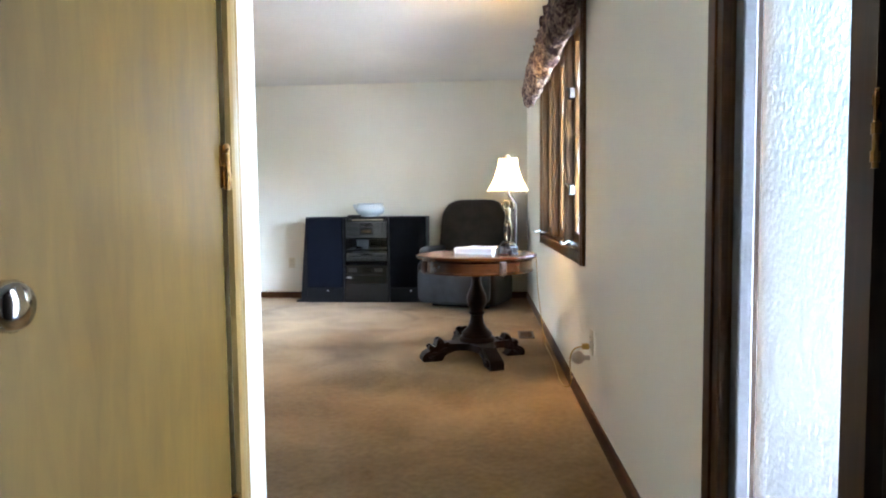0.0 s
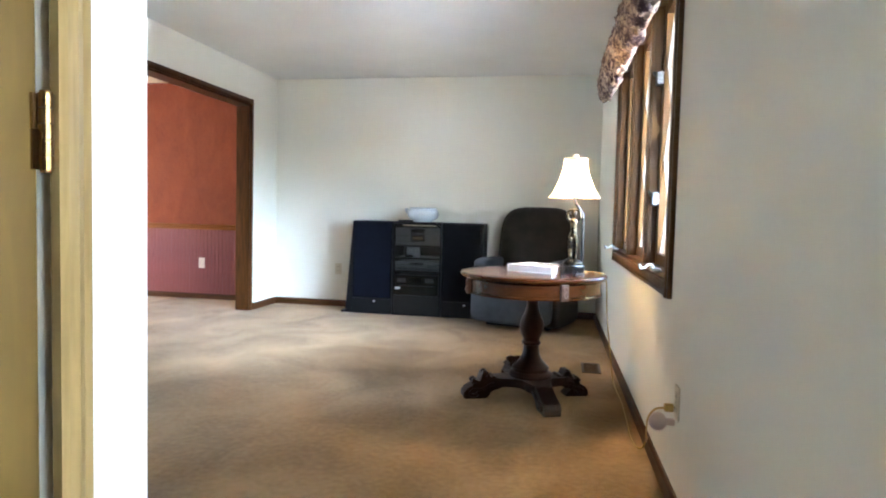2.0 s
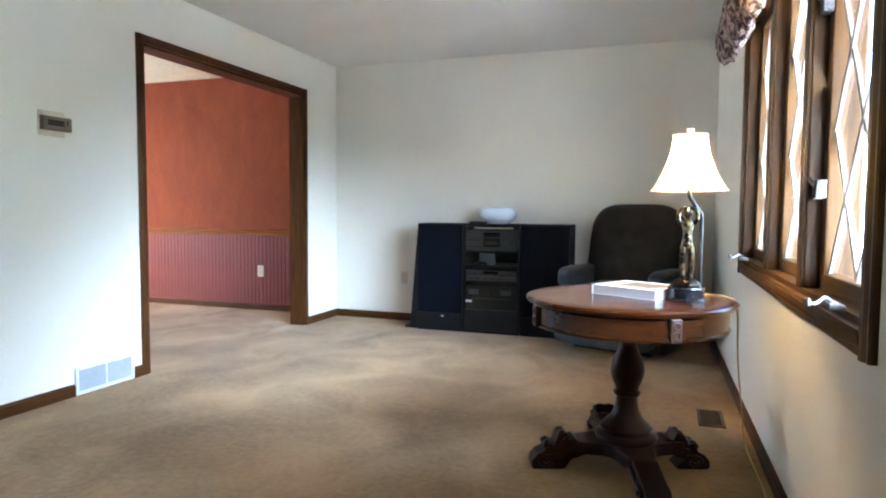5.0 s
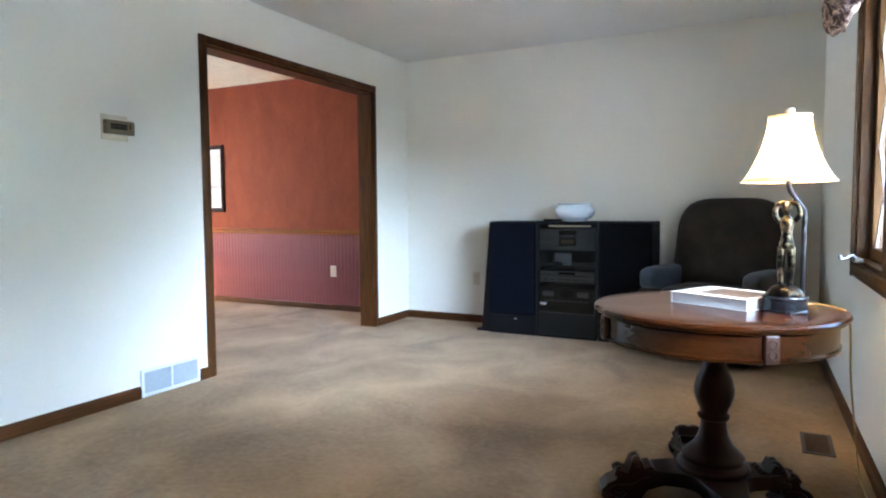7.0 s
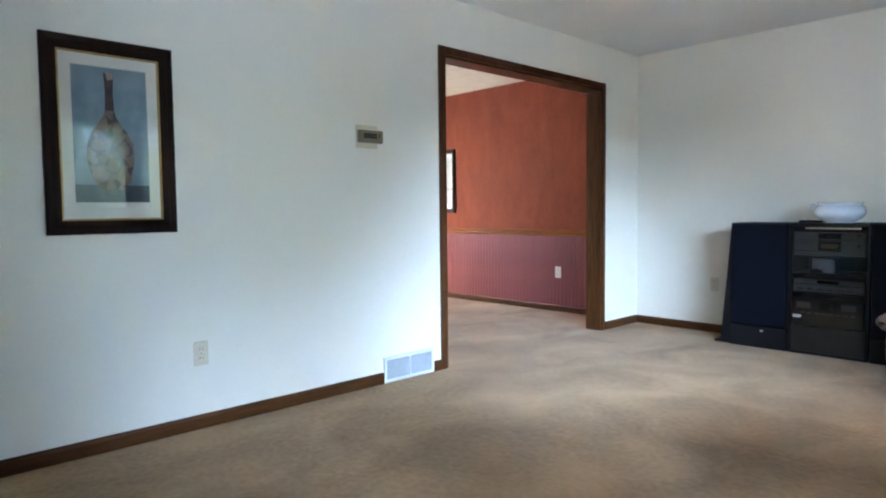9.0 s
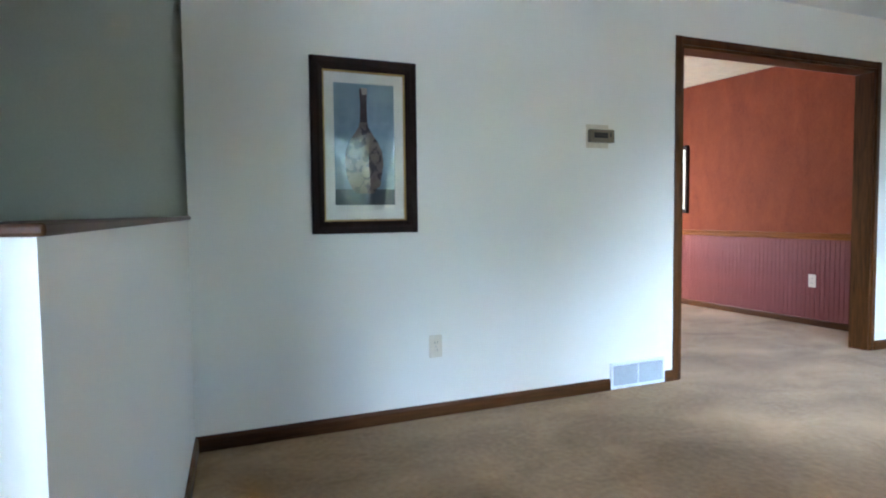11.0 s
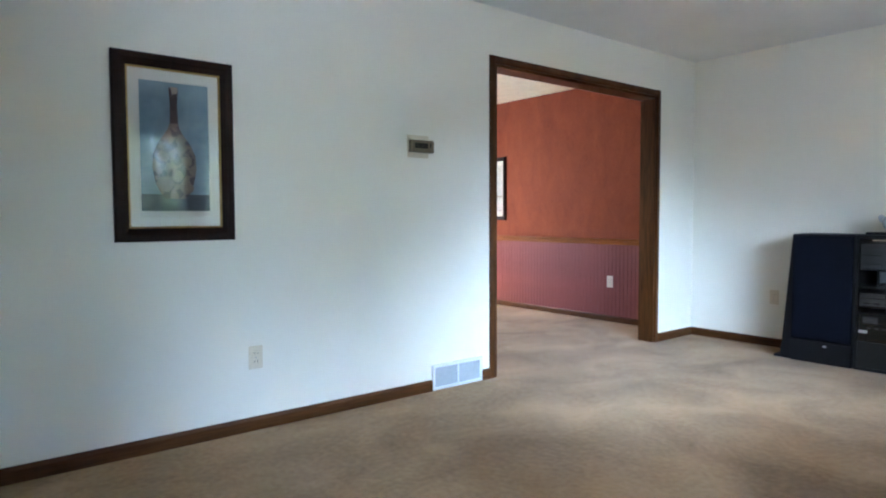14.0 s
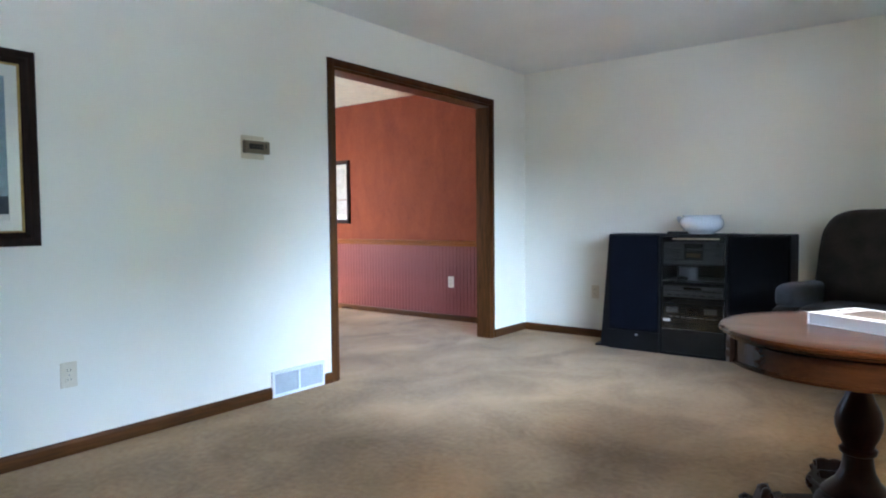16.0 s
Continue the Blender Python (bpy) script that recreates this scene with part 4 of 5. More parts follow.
big_book()

# Stereo tower between two loudspeakers
BLACK = surface("black_vinyl_veneer", (0.005, 0.005, 0.006), (0.011, 0.010, 0.011), scale=7, fine=70, rough=0.5, bump=0.08, spec=0.2)
GRILLE = surface("navy_black_speaker_cloth", (0.0022, 0.0028, 0.0060), (0.0048, 0.0060, 0.0120), scale=6, fine=300, rough=0.9, bump=0.3, depth=0.001, spec=0.1)
BLACK_CLOTH = surface("black_speaker_cloth", (0.0030, 0.0032, 0.0042), (0.0058, 0.0062, 0.0082), scale=6, fine=300, rough=0.9, bump=0.3, depth=0.001, spec=0.1)
REDWOOD = surface("dark_brown_speaker_side", (0.030, 0.012, 0.010), (0.060, 0.026, 0.020), scale=5, fine=60, rough=0.5)
SILVER = surface("brushed_grey_faceplate", (0.125, 0.122, 0.118), (0.19, 0.185, 0.18), scale=4, fine=60, rough=0.4, metal=0.5, stretch=(1, 8, 8), bump=0.05)
CHARCOAL = surface("charcoal_faceplate", (0.007, 0.0068, 0.007), (0.016, 0.0155, 0.0155), scale=5, fine=60, rough=0.4, metal=0.3, bump=0.05)
BADGE = surface("pale_badge", (0.45, 0.45, 0.45), (0.6, 0.6, 0.6), rough=0.4)
LENS = surface("dark_display_window", (0.010, 0.010, 0.010), (0.020, 0.018, 0.016), rough=0.15)
AMBER = surface("dim_amber_display", (0.12, 0.07, 0.02), (0.22, 0.13, 0.04), scale=40, fine=90, rough=0.4)
SX0, SX1, SX2, SX3, SY, SZ = -1.808, -1.388, -0.893, -0.482, 6.92, 0.928


def loudspeaker(x0, x1, flare, label, cloth):
    s = thing("loudspeaker", label, "speaker", (x0 + x1) / 2, SY, 0, group="stereo loudspeakers")
    w = (x1 - x0) / 2 - 0.004
    bm = bmesh.new()
    v = [bm.verts.new(p) for p in ((-w - flare, 0.012, 0.02), (w, 0.012, 0.02), (w, 0.33, 0.02), (-w - flare * 1.6, 0.33, 0.02), (-w, 0.012, SZ), (w, 0.012, SZ), (w, 0.33, SZ), (-w, 0.33, SZ))]
    for q in ((0, 3, 2, 1), (4, 5, 6, 7), (0, 1, 5, 4), (1, 2, 6, 5), (2, 3, 7, 6), (3, 0, 4, 7)):
        bm.faces.new([v[i] for i in q])
    bmesh.ops.bevel(bm, geom=bm.edges[:], offset=0.004, segments=2, affect="EDGES")
    part("cabinet", bm, BLACK, s)
    bm = boxed(-w + 0.012, w - 0.010, -0.008, 0.012, 0.165, SZ - 0.012, bevel=0.006)
    part("grille", bm, cloth, s, "dark grille cloth")
    part("badge", boxed(w * 0.1, w * 0.1 + 0.022, -0.012, 0.012, 0.122, 0.134, bevel=0.002), BADGE, s)
    part("plinth", boxed(-w + 0.004, w - 0.004, -0.004, 0.012, 0.0, 0.155, bevel=0.004), BLACK, s)
    part("base_plate", boxed(-w - flare * 1.7, w, 0.02, 0.33, 0.0, 0.02, bevel=0.003), BLACK, s)
    return s


loudspeaker(SX0, SX1, 0.072, "tall black loudspeaker with navy grille cloth and flared side", GRILLE)
loudspeaker(SX2, SX3, 0.0, "tall black loudspeaker with black grille cloth beside the recliner", BLACK_CLOTH)


def stereo_rack():
    r = thing("stereo_rack", "black glass-fronted stereo rack filled with audio components", "stereo", (SX1 + SX2) / 2, SY, 0)
    w, d = (SX2 - SX1) / 2 - 0.003, 0.36
    for x in (-w, w - 0.018):
        part("side_panel", boxed(x, x + 0.018, 0, d, 0, SZ - 0.02, bevel=0.002), BLACK, r)
    part("top_panel", boxed(-w, w, -0.004, d, SZ - 0.02, SZ, bevel=0.003), BLACK, r)
    part("back_panel", boxed(-w + 0.018, w - 0.018, d - 0.008, d, 0.02, SZ - 0.02), BLACK, r)
    part("bottom_panel", boxed(-w + 0.018, w - 0.018, 0, d - 0.008, 0, 0.02), BLACK, r)
    for z in (0.20, 0.435, 0.565, 0.690):
        part("shelf", boxed(-w + 0.018, w - 0.018, 0.012, d - 0.008, z, z + 0.012), CHARCOAL, r)
    part("toe_panel", boxed(-w + 0.018, w - 0.018, 0.002, 0.014, 0.02, 0.20, bevel=0.002), CHARCOAL, r)
    glassdoor = part("glass_door", boxed(-w + 0.016, w - 0.016, -0.012, -0.007, 0.205, SZ - 0.025), glass("smoked_glass", tint=(0.52, 0.51, 0.50)), r, "smoked glass door")
    glazed(glassdoor, 1)
    part("door_badge", boxed(-w + 0.030, -w + 0.085, -0.0145, -0.012, 0.262, 0.282, bevel=0.001), BADGE, glassdoor)
    part("door_rim", boxed(-w + 0.10, w - 0.05, -0.016, -0.010, SZ - 0.040, SZ - 0.028, bevel=0.002), surface("pale_brass_strip", (0.30, 0.25, 0.17), (0.42, 0.36, 0.25), rough=0.4, metal=0.5), glassdoor)
    a, b = -w + 0.026, w - 0.026

    def component(name, z0, z1, face, label):
        c = part(name, boxed(a, b, 0.016, d - 0.05, z0, z1, bevel=0.003), CHARCOAL, r, label)
        part("faceplate", boxed(a, b, 0.004, 0.017, z0, z1, bevel=0.002), face, c)
        return c

    c = component("receiver", 0.702, 0.868, SILVER, "grey receiver with amber display")
    part("display", boxed(-0.065, 0.075, 0.001, 0.006, 0.735, 0.805, bevel=0.001), LENS, c)
    part("display_digits", boxed(-0.045, 0.055, -0.001, 0.002, 0.755, 0.785), AMBER, c)
    part("cassette_slot", boxed(-0.065, 0.075, 0.001, 0.006, 0.822, 0.858, bevel=0.001), LENS, c)
    part("seam", boxed(a + 0.004, b - 0.004, 0.002, 0.0045, 0.812, 0.815), LENS, c)
    for x, z, q in ((0.115, 0.775, 0.020), (0.180, 0.775, 0.013), (0.180, 0.845, 0.011)):
        part("dial", tube([(x, 0.006, z), (x, -0.006, z)], q, 20), CHARCOAL if q < 0.02 else SILVER, c)
    for k in range(5):
        part("button", boxed(-0.205 + 0.026 * k, -0.188 + 0.026 * k, 0.001, 0.005, 0.728, 0.738), CHARCOAL, c)
    for k in range(3):
        part("button", boxed(-0.205 + 0.04 * k, -0.175 + 0.04 * k, 0.001, 0.005, 0.786, 0.797), CHARCOAL, c)
    c = component("disc_player", 0.447, 0.535, SILVER, "grey disc player")
    part("tray", boxed(-0.065, 0.065, 0.001, 0.006, 0.508, 0.528, bevel=0.001), LENS, c)
    part("seam", boxed(a + 0.004, b - 0.004, 0.002, 0.0045, 0.498, 0.501), LENS, c)
    for k in range(6):
        part("button", boxed(-0.19 + 0.062 * k, -0.155 + 0.062 * k, 0.001, 0.005, 0.462, 0.470), CHARCOAL, c)
    c = component("cassette_deck", 0.212, 0.400, CHARCOAL, "charcoal twin cassette deck")
    for x in (-0.15, 0.0, 0.13):
        part("cassette_door", boxed(x - 0.045, x + 0.045, 0.001, 0.006, 0.330, 0.372, bevel=0.002), SILVER if x else LENS, c)
    for k in range(8):
        part("button", boxed(-0.17 + 0.045 * k, -0.145 + 0.045 * k, 0.001, 0.005, 0.292, 0.302), SILVER, c)
    part("seam", boxed(a + 0.004, b - 0.004, 0.002, 0.0045, 0.315, 0.318), LENS, c)
    return r


stereo_rack()
PALE_CARD = surface("pale_grey_card", (0.20, 0.215, 0.23), (0.32, 0.335, 0.35), scale=14, fine=40, rough=0.6)
rx = (SX1 + SX2) / 2
case = thing("disc_cases", "short stack of pale disc cases leaning in the rack", "disc case", rx - 0.055, SY + 0.06, 0.577)
for k in range(3):
    part("case", boxed(-0.062 + 0.004 * k, 0.062 + 0.004 * k, 0.012 * k, 0.010 + 0.012 * k, 0, 0.100 - 0.006 * k, bevel=0.001), PALE_CARD, case)
pad = thing("game_pad", "small dark rounded control pad on the rack shelf", "controller", rx - 0.085, SY + 0.035, 0.5775)
part("body", boxed(-0.042, 0.042, -0.012, 0.018, 0, 0.026, bevel=0.010), BLACK, pad)
part("stick", tube([(0, 0, 0.026), (0, 0, 0.034)], 0.008, 10), CHARCOAL, pad)

WHITE_CHINA = surface("white_glazed_china", (0.52, 0.58, 0.66), (0.66, 0.71, 0.77), scale=4, fine=40, rough=0.12, coat=0.4, bump=0.02, rough_var=0.05)
bowl = thing("china_bowl", "white glazed china bowl with a small side handle", "bowl", -1.120, SY + 0.16, SZ)
smoothed(part("body", lathe([(0, 0.006), (0.080, 0.004), (0.086, 0.0), (0.092, 0.003), (0.092, 0.010), (0.104, 0.016), (0.128, 0.028), (0.147, 0.046), (0.157, 0.068), (0.158, 0.086), (0.152, 0.106), (0.141, 0.120), (0.134, 0.128), (0.137, 0.136), (0.143, 0.142), (0.137, 0.144), (0.128, 0.132), (0.143, 0.104), (0.146, 0.080), (0.120, 0.040), (0, 0.022)], 56), WHITE_CHINA, bowl), 45)
part("handle", tube(smooth_path([(-0.148, 0, 0.112), (-0.172, 0, 0.128), (-0.180, 0, 0.118), (-0.168, 0, 0.094), (-0.154, 0, 0.086)], 5), 0.009, 10), WHITE_CHINA, bowl, smooth=True)
remote = thing("remote_control", "slim black remote control lying beside the china bowl", "remote", -1.285, SY + 0.10, SZ, 12)
part("body", boxed(-0.075, 0.075, -0.022, 0.022, 0, 0.018, bevel=0.005), BLACK, remote)
for k in range(6):
    part("button", boxed(-0.055 + 0.018 * k, -0.045 + 0.018 * k, -0.008, 0.008, 0.018, 0.020), CHARCOAL, remote)


# Recliner
PLUSH = surface("charcoal_brown_plush", (0.012, 0.0088, 0.0068), (0.040, 0.030, 0.022), scale=7, fine=160, rough=0.9, bump=0.4, depth=0.003)
PLUSH_GREY = surface("plain_grey_plush", (0.038, 0.041, 0.045), (0.072, 0.077, 0.083), scale=8, fine=140, rough=0.9, bump=0.3, depth=0.003)


for plush in (PLUSH, PLUSH_GREY):
    plush.node_tree.nodes["Principled BSDF"].inputs["Sheen Weight"].default_value = 0.1
    plush.node_tree.nodes["Principled BSDF"].inputs["Specular IOR Level"].default_value = 0.2


def cushion(w, d, h, n=14, power=5.0, tufts=(), dent=0.02):
    """A stuffed block, centred, with buttoned dents on its -y face."""
    bm = bmesh.new()
    bmesh.ops.create_cube(bm, size=2.0)
    bmesh.ops.subdivide_edges(bm, edges=bm.edges[:], cuts=n, use_grid_fill=True)
    for v in bm.verts:
        p = v.co
        k = (abs(p.x) ** power + abs(p.y) ** power + abs(p.z) ** power) ** (1 / power)
        q = p / k
        v.co = Vector((q.x * w / 2, q.y * d / 2, q.z * h / 2))
        if p.y < -0.5:
            for tx, tz in tufts:
                r2 = ((v.co.x - tx) ** 2 + (v.co.z - tz) ** 2) / 0.055 ** 2
                v.co.y += dent * math.exp(-r2)
        v.co += 0.004 * Vector((noise.noise(v.co * 9), noise.noise(v.co * 9 + Vector((5, 0, 0))), noise.noise(v.co * 9 + Vector((0, 7, 0)))))
    return bm


def recliner():
    c = thing("recliner", "dark charcoal plush recliner with a tufted back in the corner", "armchair", -0.055, 6.80, 0, -18)
    part("base", moved(cushion(0.66, 0.62, 0.30, 8, 9), Matrix.Translation((0, 0.05, 0.18))), PLUSH, c, smooth=True)
    part("underframe", boxed(-0.30, 0.30, -0.22, 0.30, 0.0, 0.06), BLACK, c)
    part("seat", moved(cushion(0.54, 0.60, 0.20, 12, 5), Matrix.Translation((0, -0.06, 0.40))), PLUSH, c, smooth=True)
    part("footrest", moved(cushion(0.76, 0.12, 0.36, 12, 6), Matrix.Translation((0, -0.36, 0.23))), PLUSH_GREY, c, "dark grey footrest panel", smooth=True)
    tufts = [(x, z) for z, xs in ((0.16, (-0.16, 0.0, 0.16)), (0.02, (-0.22, -0.08, 0.08, 0.22)), (-0.12, (-0.16, 0.0, 0.16))) for x in xs]
    part("backrest", moved(cushion(0.74, 0.24, 0.76, 26, 4.2, tufts, 0.11), pose(0, 0.24, 0.72, -14)), PLUSH, c, "tufted dark plush backrest", smooth=True)
    for k, (tx, tz) in enumerate(tufts):
        part("button", moved(lathe([(0, -0.006), (0.012, -0.004), (0.014, 0.0), (0.012, 0.004), (0, 0.006)], 12), pose(0, 0.24, 0.72, -14) @ Matrix.Translation((tx, -0.075, tz)) @ Matrix.Rotation(radians(90), 4, "X")), PLUSH, c, smooth=True)
    for s in (-1, 1):
        part("armrest", moved(cushion(0.15, 0.60, 0.16, 12, 4.0), Matrix.Translation((s * 0.350, -0.02, 0.535))), PLUSH_GREY, c, "grey padded armrest", smooth=True)
        part("arm_panel", moved(cushion(0.14, 0.64, 0.44, 8, 8), Matrix.Translation((s * 0.355, -0.02, 0.25))), PLUSH, c, smooth=True)
    part("lever", tube([(0.44, -0.12, 0.30), (0.455, -0.16, 0.36), (0.455, -0.17, 0.42)], 0.010, 8), TABLE_DARK, c)
    return c


recliner()

# Framed print on the side wall
BLACK_FRAME = wood("black_cherry_frame", (0.008, 0.004, 0.003), (0.026, 0.010, 0.006), rough=0.5, coat=0.0, spec=0.15)
GILT = surface("gilt_lip", (0.32, 0.20, 0.06), (0.55, 0.38, 0.14), scale=20, fine=90, rough=0.35, metal=0.8)
MAT_BOARD = surface("cream_mat_board", (0.66, 0.62, 0.54), (0.72, 0.68, 0.60), scale=3, fine=150, rough=0.85, bump=0.05)
ART_BLUE = surface("grey_blue_print_ground", (0.17, 0.23, 0.27), (0.30, 0.37, 0.40), scale=5, fine=24, rough=0.8, fine_mix=0.5, bump=0.0)
ART_DARK = surface("slate_print_band", (0.045, 0.055, 0.065), (0.085, 0.095, 0.105), scale=7, fine=30, rough=0.8, bump=0.0)
ART_NECK = surface("dark_plum_print", (0.045, 0.028, 0.030), (0.10, 0.062, 0.058), scale=14, fine=50, rough=0.8, bump=0.0)
ART_MOSAIC = surface("plum_and_tan_mosaic_print", (0.045, 0.030, 0.033), (0.20, 0.145, 0.115), scale=20, fine=42, rough=0.8, bump=0.0, spread=(0.46, 0.54), detail=2.0)
ART_STONE = surface("brown_grey_print_stones", (0.14, 0.098, 0.078), (0.25, 0.185, 0.145), scale=16, fine=60, rough=0.8, bump=0.0)
ART_TAN = surface("tan_print", (0.30, 0.22, 0.17), (0.40, 0.31, 0.25), scale=18, fine=60, rough=0.8, bump=0.0)


def frame_ring(w, h, b, prof):
    """A mitred moulding round a w x h rectangle in the xz plane, facing -y; prof: (inset fraction of b, depth)."""
    bm = bmesh.new()
    rings = []
    for f, d in prof:
        i = f * b
        rings.append([bm.verts.new((sx * (w / 2 - i), -d, sz * (h / 2 - i))) for sx, sz in ((-1, -1), (1, -1), (1, 1), (-1, 1))])
    rings.append(rings[0])
    for a, c in zip(rings, rings[1:]):
        for k in range(4):
            bm.faces.new((a[k], a[(k + 1) % 4], c[(k + 1) % 4], c[k]))
    bmesh.ops.recalc_face_normals(bm, faces=bm.faces)
    return bm


def vase_print():
    p = thing("framed_print", "framed print of a mosaic bottle vase behind glass", "picture", WEST, 2.864, 1.372, 90)
    w, h, b = 0.526, 0.830, 0.060
    part("frame", frame_ring(w, h, b, [(0, 0), (0, 0.022), (0.12, 0.030), (0.45, 0.026), (0.62, 0.030), (0.86, 0.022), (1.0, 0.014), (1.0, 0.0)]), BLACK_FRAME, p, "black cherry moulded frame")
    part("gilt_lip", frame_ring(w - 2 * b + 0.002, h - 2 * b + 0.002, 0.008, [(0, 0.004), (0, 0.016), (0.6, 0.017), (1.0, 0.011), (1.0, 0.004)]), GILT, p, "thin gilt inner lip")
    part("backing", boxed(-w / 2 + 0.02, w / 2 - 0.02, -0.004, 0, -h / 2 + 0.02, h / 2 - 0.02), MAT_BOARD, p)
    part("mat", frame_ring(w - 2 * b - 0.002, h - 2 * b - 0.002, 0.052, [(0, 0.004), (0, 0.008), (0.96, 0.008), (1.0, 0.006), (1.0, 0.004)]), MAT_BOARD, p, "cream mat board")
    aw, z0, z1 = 0.150, -0.278, 0.300
    print_ = part("print", boxed(-aw, aw, -0.0056, -0.004, z0, z1), ART_BLUE, p, "grey-blue printed sheet")
    part("printed_band", boxed(-aw, aw, -0.0060, -0.0056, z0, z0 + 0.075), ART_DARK, print_)
    rnd = random.Random(11)
    cx, zb = -0.005, z0 + 0.055
    prof = [(0.0, 0.044), (0.06, 0.062), (0.20, 0.082), (0.40, 0.097), (0.58, 0.092), (0.72, 0.070), (0.84, 0.042), (0.92, 0.024), (1.0, 0.018)]
    H = 0.345
    out = [(cx + r + rnd.uniform(-0.002, 0.002), zb + f * H) for f, r in prof] + [(cx - r + rnd.uniform(-0.002, 0.002), zb + f * H) for f, r in reversed(prof)]
    part("printed_vase", disc_shape(out, -0.0064, -0.0060), ART_MOSAIC, print_, "plum and tan mosaic vase")
    part("printed_neck", disc_shape([(cx - 0.018, zb + H - 0.004), (cx - 0.015, zb + H + 0.08), (cx - 0.021, zb + H + 0.155), (cx + 0.021, zb + H + 0.150), (cx + 0.016, zb + H + 0.08), (cx + 0.019, zb + H - 0.004)], -0.0068, -0.0064), ART_NECK, print_)
    part("printed_lip", disc_shape([(cx - 0.004, zb + H + 0.125), (cx - 0.012, zb + H + 0.160), (cx + 0.020, zb + H + 0.158), (cx + 0.019, zb + H + 0.132)], -0.0071, -0.0068), ART_TAN, print_)
    for fx, fz, r in ((-0.050, 0.56, 0.028), (0.012, 0.30, 0.030), (-0.045, 0.20, 0.040), (0.055, 0.50, 0.026), (0.030, 0.74, 0.022), (-0.020, 0.80, 0.017), (0.050, 0.16, 0.034), (-0.068, 0.36, 0.016), (0.074, 0.36, 0.014)):
        pts = [(cx + fx + r * rnd.uniform(0.75, 1.1) * math.cos(a), zb + fz * H + r * rnd.uniform(0.75, 1.1) * math.sin(a)) for a in (2 * math.pi * k / 11 for k in range(11))]
        part("printed_stone", disc_shape(pts, -0.0069, -0.0064), ART_STONE, print_)
    pane = part("pane", boxed(-w / 2 + b, w / 2 - b, -0.0120, -0.0105, -h / 2 + b, h / 2 - b), PANE, p, "clear picture glass")
    glazed(pane, 1)


vase_print()


def dining_print():
    p = thing("framed_picture", "dark framed picture with pale mat on the red wall", "picture", -5.445, DINE - 0.002, 1.390, 0)
    w, h, b = 0.52, 0.745, 0.045
    part("frame", frame_ring(w, h, b, [(0, 0), (0, 0.022), (0.3, 0.028), (0.8, 0.020), (1.0, 0.012), (1.0, 0.0)]), BLACK_FRAME, p)
    part("mat", boxed(-w / 2 + 0.03, w / 2 - 0.03, -0.006, 0, -h / 2 + 0.03, h / 2 - 0.03), MAT_BOARD, p)
    ART_PALE = surface("pale_landscape_print", (0.42, 0.40, 0.36), (0.66, 0.63, 0.58), scale=5, fine=20, rough=0.8, bump=0.0)
    sheet = part("print", boxed(-w / 2 + 0.075, w / 2 - 0.075, -0.0075, -0.006, -h / 2 + 0.10, h / 2 - 0.10), ART_PALE, p)
    part("printed_line", boxed(-w / 2 + 0.05, w / 2 - 0.05, -0.0085, -0.0076, -0.10, -0.085), ART_TAN, sheet)
    pane = part("pane", boxed(-w / 2 + b, w / 2 - b, -0.0115, -0.010, -h / 2 + b, h / 2 - b), PANE, p)
    glazed(pane, 1)


dining_print()

# Outdoors beyond the windows
# Ground made pale as a reflector, bouncing daylight up to the ceilings.
BOUNCE_GROUND = surface("pale_bounce_ground", (0.27, 0.275, 0.28), (0.36, 0.365, 0.37), scale=0.7, fine=30, rough=0.95, bump=0.6, depth=0.03)
structure("ground", boxed(1.2, 400, -300, 300, -0.9, -0.6), BOUNCE_GROUND, "ground outside, made pale to bounce daylight indoors", "yard")
structure("ground_west", boxed(-400, 1.2, -300, 300, -0.92, -0.62), BOUNCE_GROUND, "ground outside, made pale to bounce daylight indoors", "yard")
BARK = surface("grey_brown_bark", (0.06, 0.045, 0.032), (0.16, 0.12, 0.09), scale=6, fine=30, rough=0.95, bump=0.9, depth=0.02, stretch=(3, 3, 0.6))
LEAF = surface("pale_green_leaves", (0.055, 0.090, 0.035), (0.15, 0.19, 0.085), scale=1.2, fine=9, rough=0.6, fine_mix=0.6)


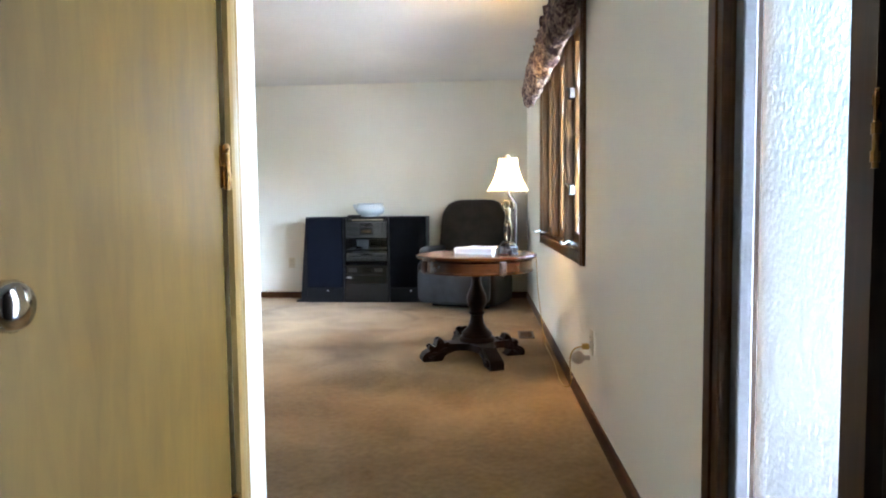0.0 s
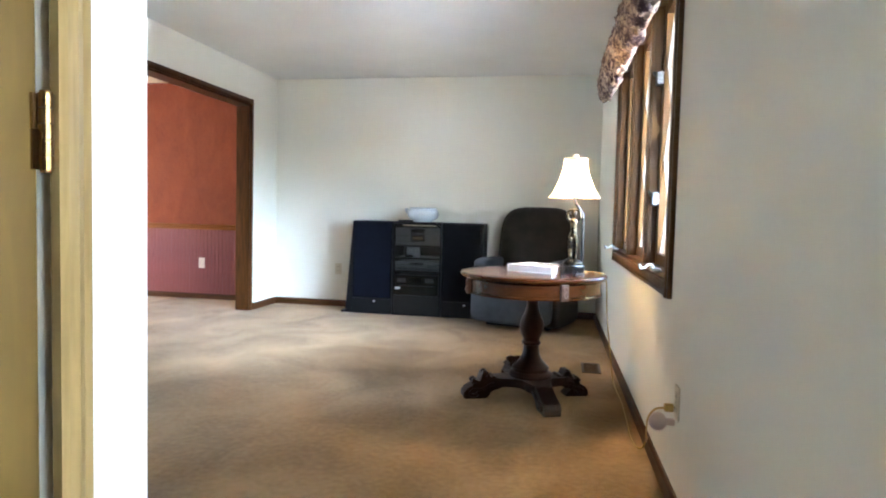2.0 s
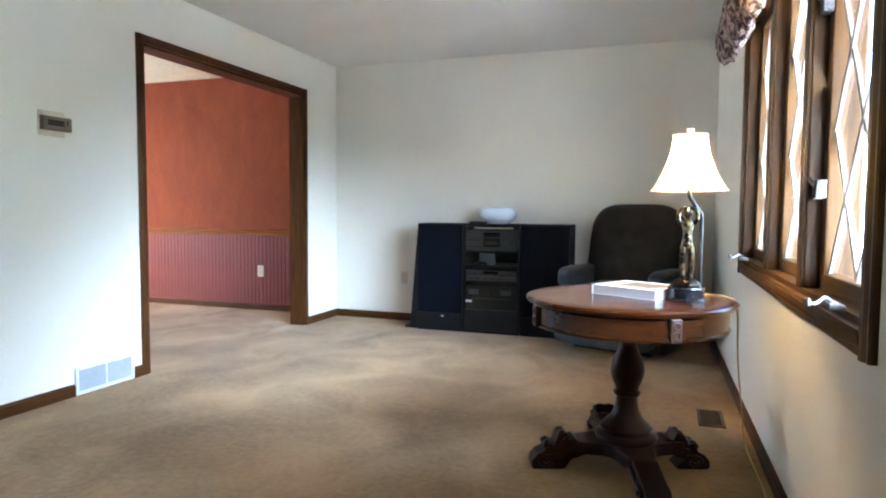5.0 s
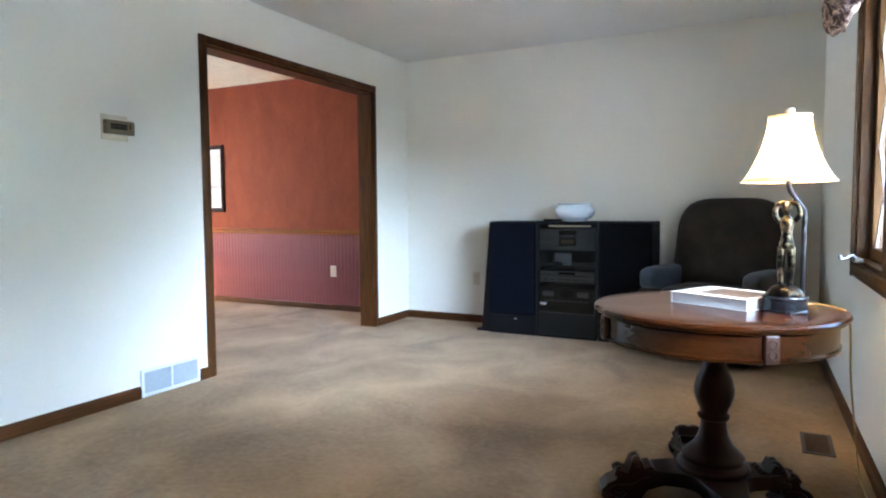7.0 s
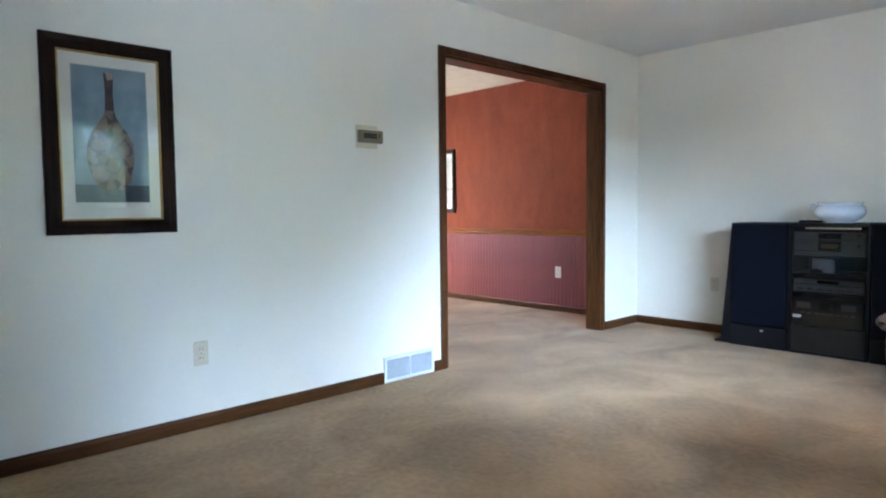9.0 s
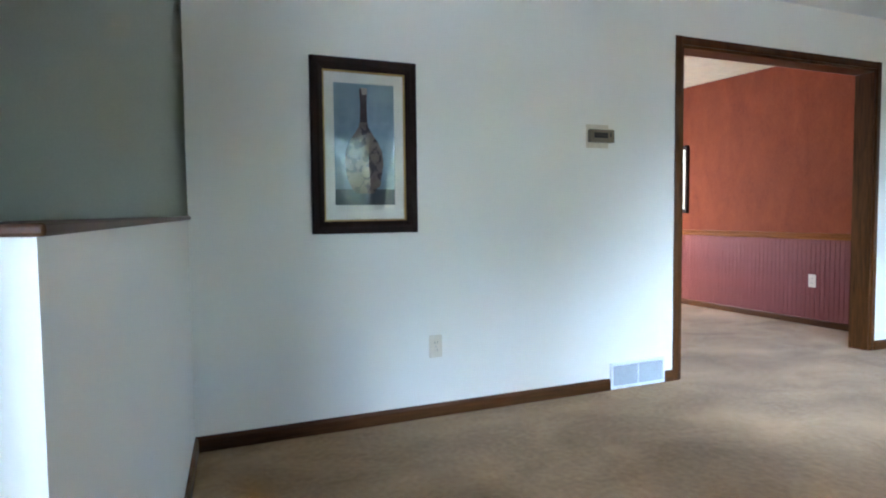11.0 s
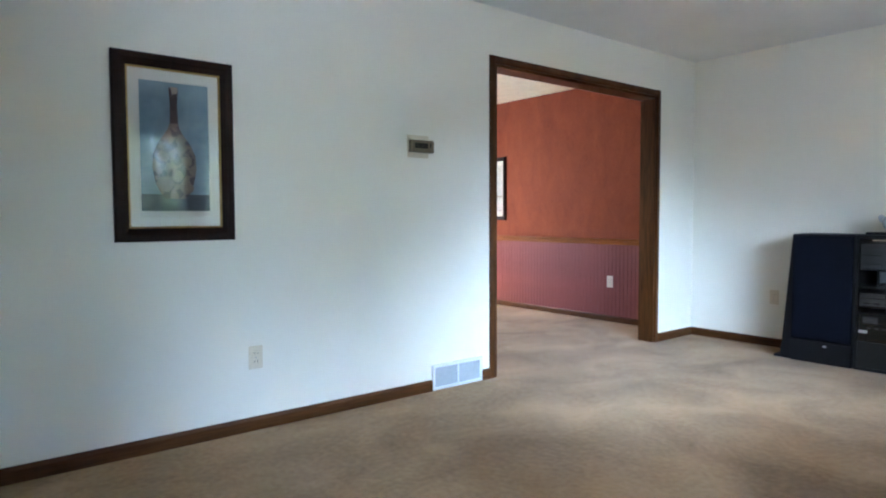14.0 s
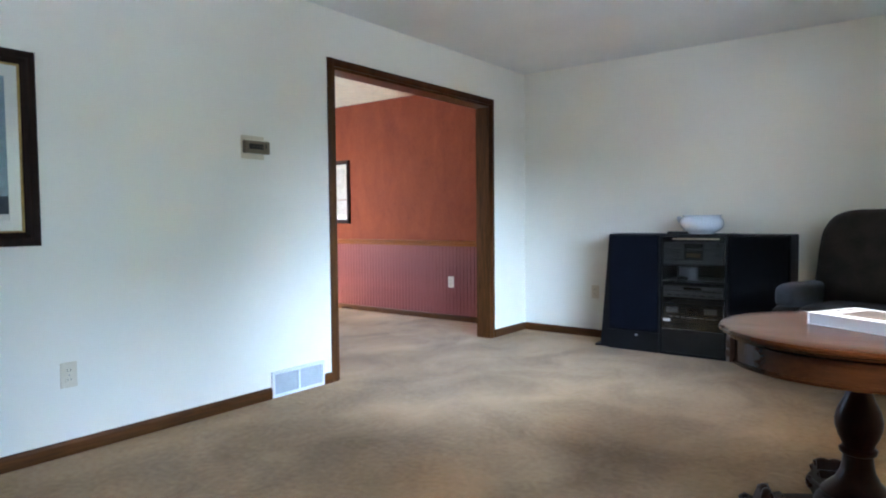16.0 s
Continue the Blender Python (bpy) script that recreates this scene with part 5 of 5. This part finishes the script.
def tree(x, y, height, spread, seed):
    rnd = random.Random(seed)
    t = thing("tree", "leafy deciduous tree in the front yard", "tree", x, y, -0.6, group="garden trees")
    bm = tube([(0, 0, 0), (0.05, 0.02, height * 0.2), (-0.03, 0.06, height * 0.45), (0.02, 0, height * 0.75)], 0.16, 10, taper=0.35)
    tips = []
    for k in range(11):
        z = height * rnd.uniform(0.28, 0.72)
        a, L = rnd.uniform(0, 6.283), spread * rnd.uniform(0.6, 1.0)
        end = (L * math.cos(a), L * math.sin(a), z + L * rnd.uniform(0.2, 0.7))
        mid = (end[0] * 0.5, end[1] * 0.5, z + (end[2] - z) * 0.35)
        tube([(0, 0, z), mid, end], 0.05, 6, bm, taper=0.3)
        tips += [Vector(mid) * 1.0, Vector(end), (Vector(mid) + Vector(end)) / 2]
    part("trunk", bm, BARK, t, smooth=True)
    verts, faces = [], []
    for tip in tips:
        for _ in range(70):
            c = tip + Vector((rnd.gauss(0, 0.42), rnd.gauss(0, 0.42), rnd.gauss(0, 0.34)))
            u = Vector((rnd.gauss(0, 1), rnd.gauss(0, 1), rnd.gauss(0, 1))).normalized()
            v = u.orthogonal().normalized()
            s = rnd.uniform(0.07, 0.13)
            n0 = len(verts)
            verts += [c - u * s, c + v * s * 0.5, c + u * s, c - v * s * 0.5]
            faces.append((n0, n0 + 1, n0 + 2, n0 + 3))
    me = bpy.data.meshes.new("crown")
    me.from_pydata([tuple(v) for v in verts], [], faces)
    me.materials.append(LEAF)
    crown = new("crown", me)
    crown.parent = t
    return t


for spot in ((7.0, 4.2, 5.5, 1.9, 1), (9.5, 7.5, 6.5, 2.3, 2), (8.5, 1.2, 6.0, 2.0, 3), (13.0, 4.8, 7.5, 2.8, 4), (6.5, 10.5, 5.0, 1.8, 5)):
    tree(*spot)



def shrub(x, y, height, seed):
    rnd = random.Random(seed)
    t = thing("shrub", "dense leafy shrub added for the picture glass reflection", "shrub", x, y, -0.6, group="garden shrubs")
    bm = bmesh.new()
    tips = []
    for k in range(9):
        a, L = rnd.uniform(0, 6.283), rnd.uniform(0.3, 0.9)
        end = Vector((L * math.cos(a), L * math.sin(a), height * rnd.uniform(0.45, 0.95)))
        tube([(0, 0, 0), end * 0.5, end], 0.03, 5, bm, taper=0.3)
        tips += [end, end * 0.65, end * 0.35]
    part("stems", bm, BARK, t)
    verts, faces = [], []
    for tip in tips:
        for _ in range(75):
            c = tip + Vector((rnd.gauss(0, 0.30), rnd.gauss(0, 0.30), rnd.gauss(0, 0.26)))
            c.z = max(c.z, 0.05)
            u = Vector((rnd.gauss(0, 1), rnd.gauss(0, 1), rnd.gauss(0, 1))).normalized()
            v = u.orthogonal().normalized()
            s = rnd.uniform(0.06, 0.12)
            n0 = len(verts)
            verts += [c - u * s, c + v * s * 0.5, c + u * s, c - v * s * 0.5]
            faces.append((n0, n0 + 1, n0 + 2, n0 + 3))
    me = bpy.data.meshes.new("foliage")
    me.from_pydata([tuple(v) for v in verts], [], faces)
    me.materials.append(LEAF)
    new("foliage", me).parent = t


# Row added to hide the bright ground in the picture glass reflection.
for k, (x, y, h) in enumerate(((8.2, -1.5, 2.6), (7.6, 0.6, 2.9), (8.0, 2.5, 2.4), (7.4, 4.4, 3.0), (8.1, 6.2, 2.6), (7.7, 8.1, 2.9), (8.4, 10.2, 2.7))):
    shrub(x, y, h, 20 + k)

# Beadboard planks of the dining room wall
wall_red = bpy.data.objects["wall_dining_north"]
bm = boxed(-0.0215, 0.0215, -0.010, -0.0005, 0.058, 0.772)
bmesh.ops.bevel(bm, geom=[e for e in bm.edges if abs(e.verts[0].co.z - e.verts[1].co.z) > 0.5 and e.verts[0].co.y < -0.005], offset=0.003, segments=1, affect="EDGES")
plank = part("plank", bm, RED_PANEL, wall_red)
plank.location = (WEST - 0.165, DINE, 0)
for k in range(1, 74):
    ob = new("plank", plank.data)
    ob.parent = wall_red
    ob.location = (WEST - 0.165 - 0.045 * k, DINE, 0)
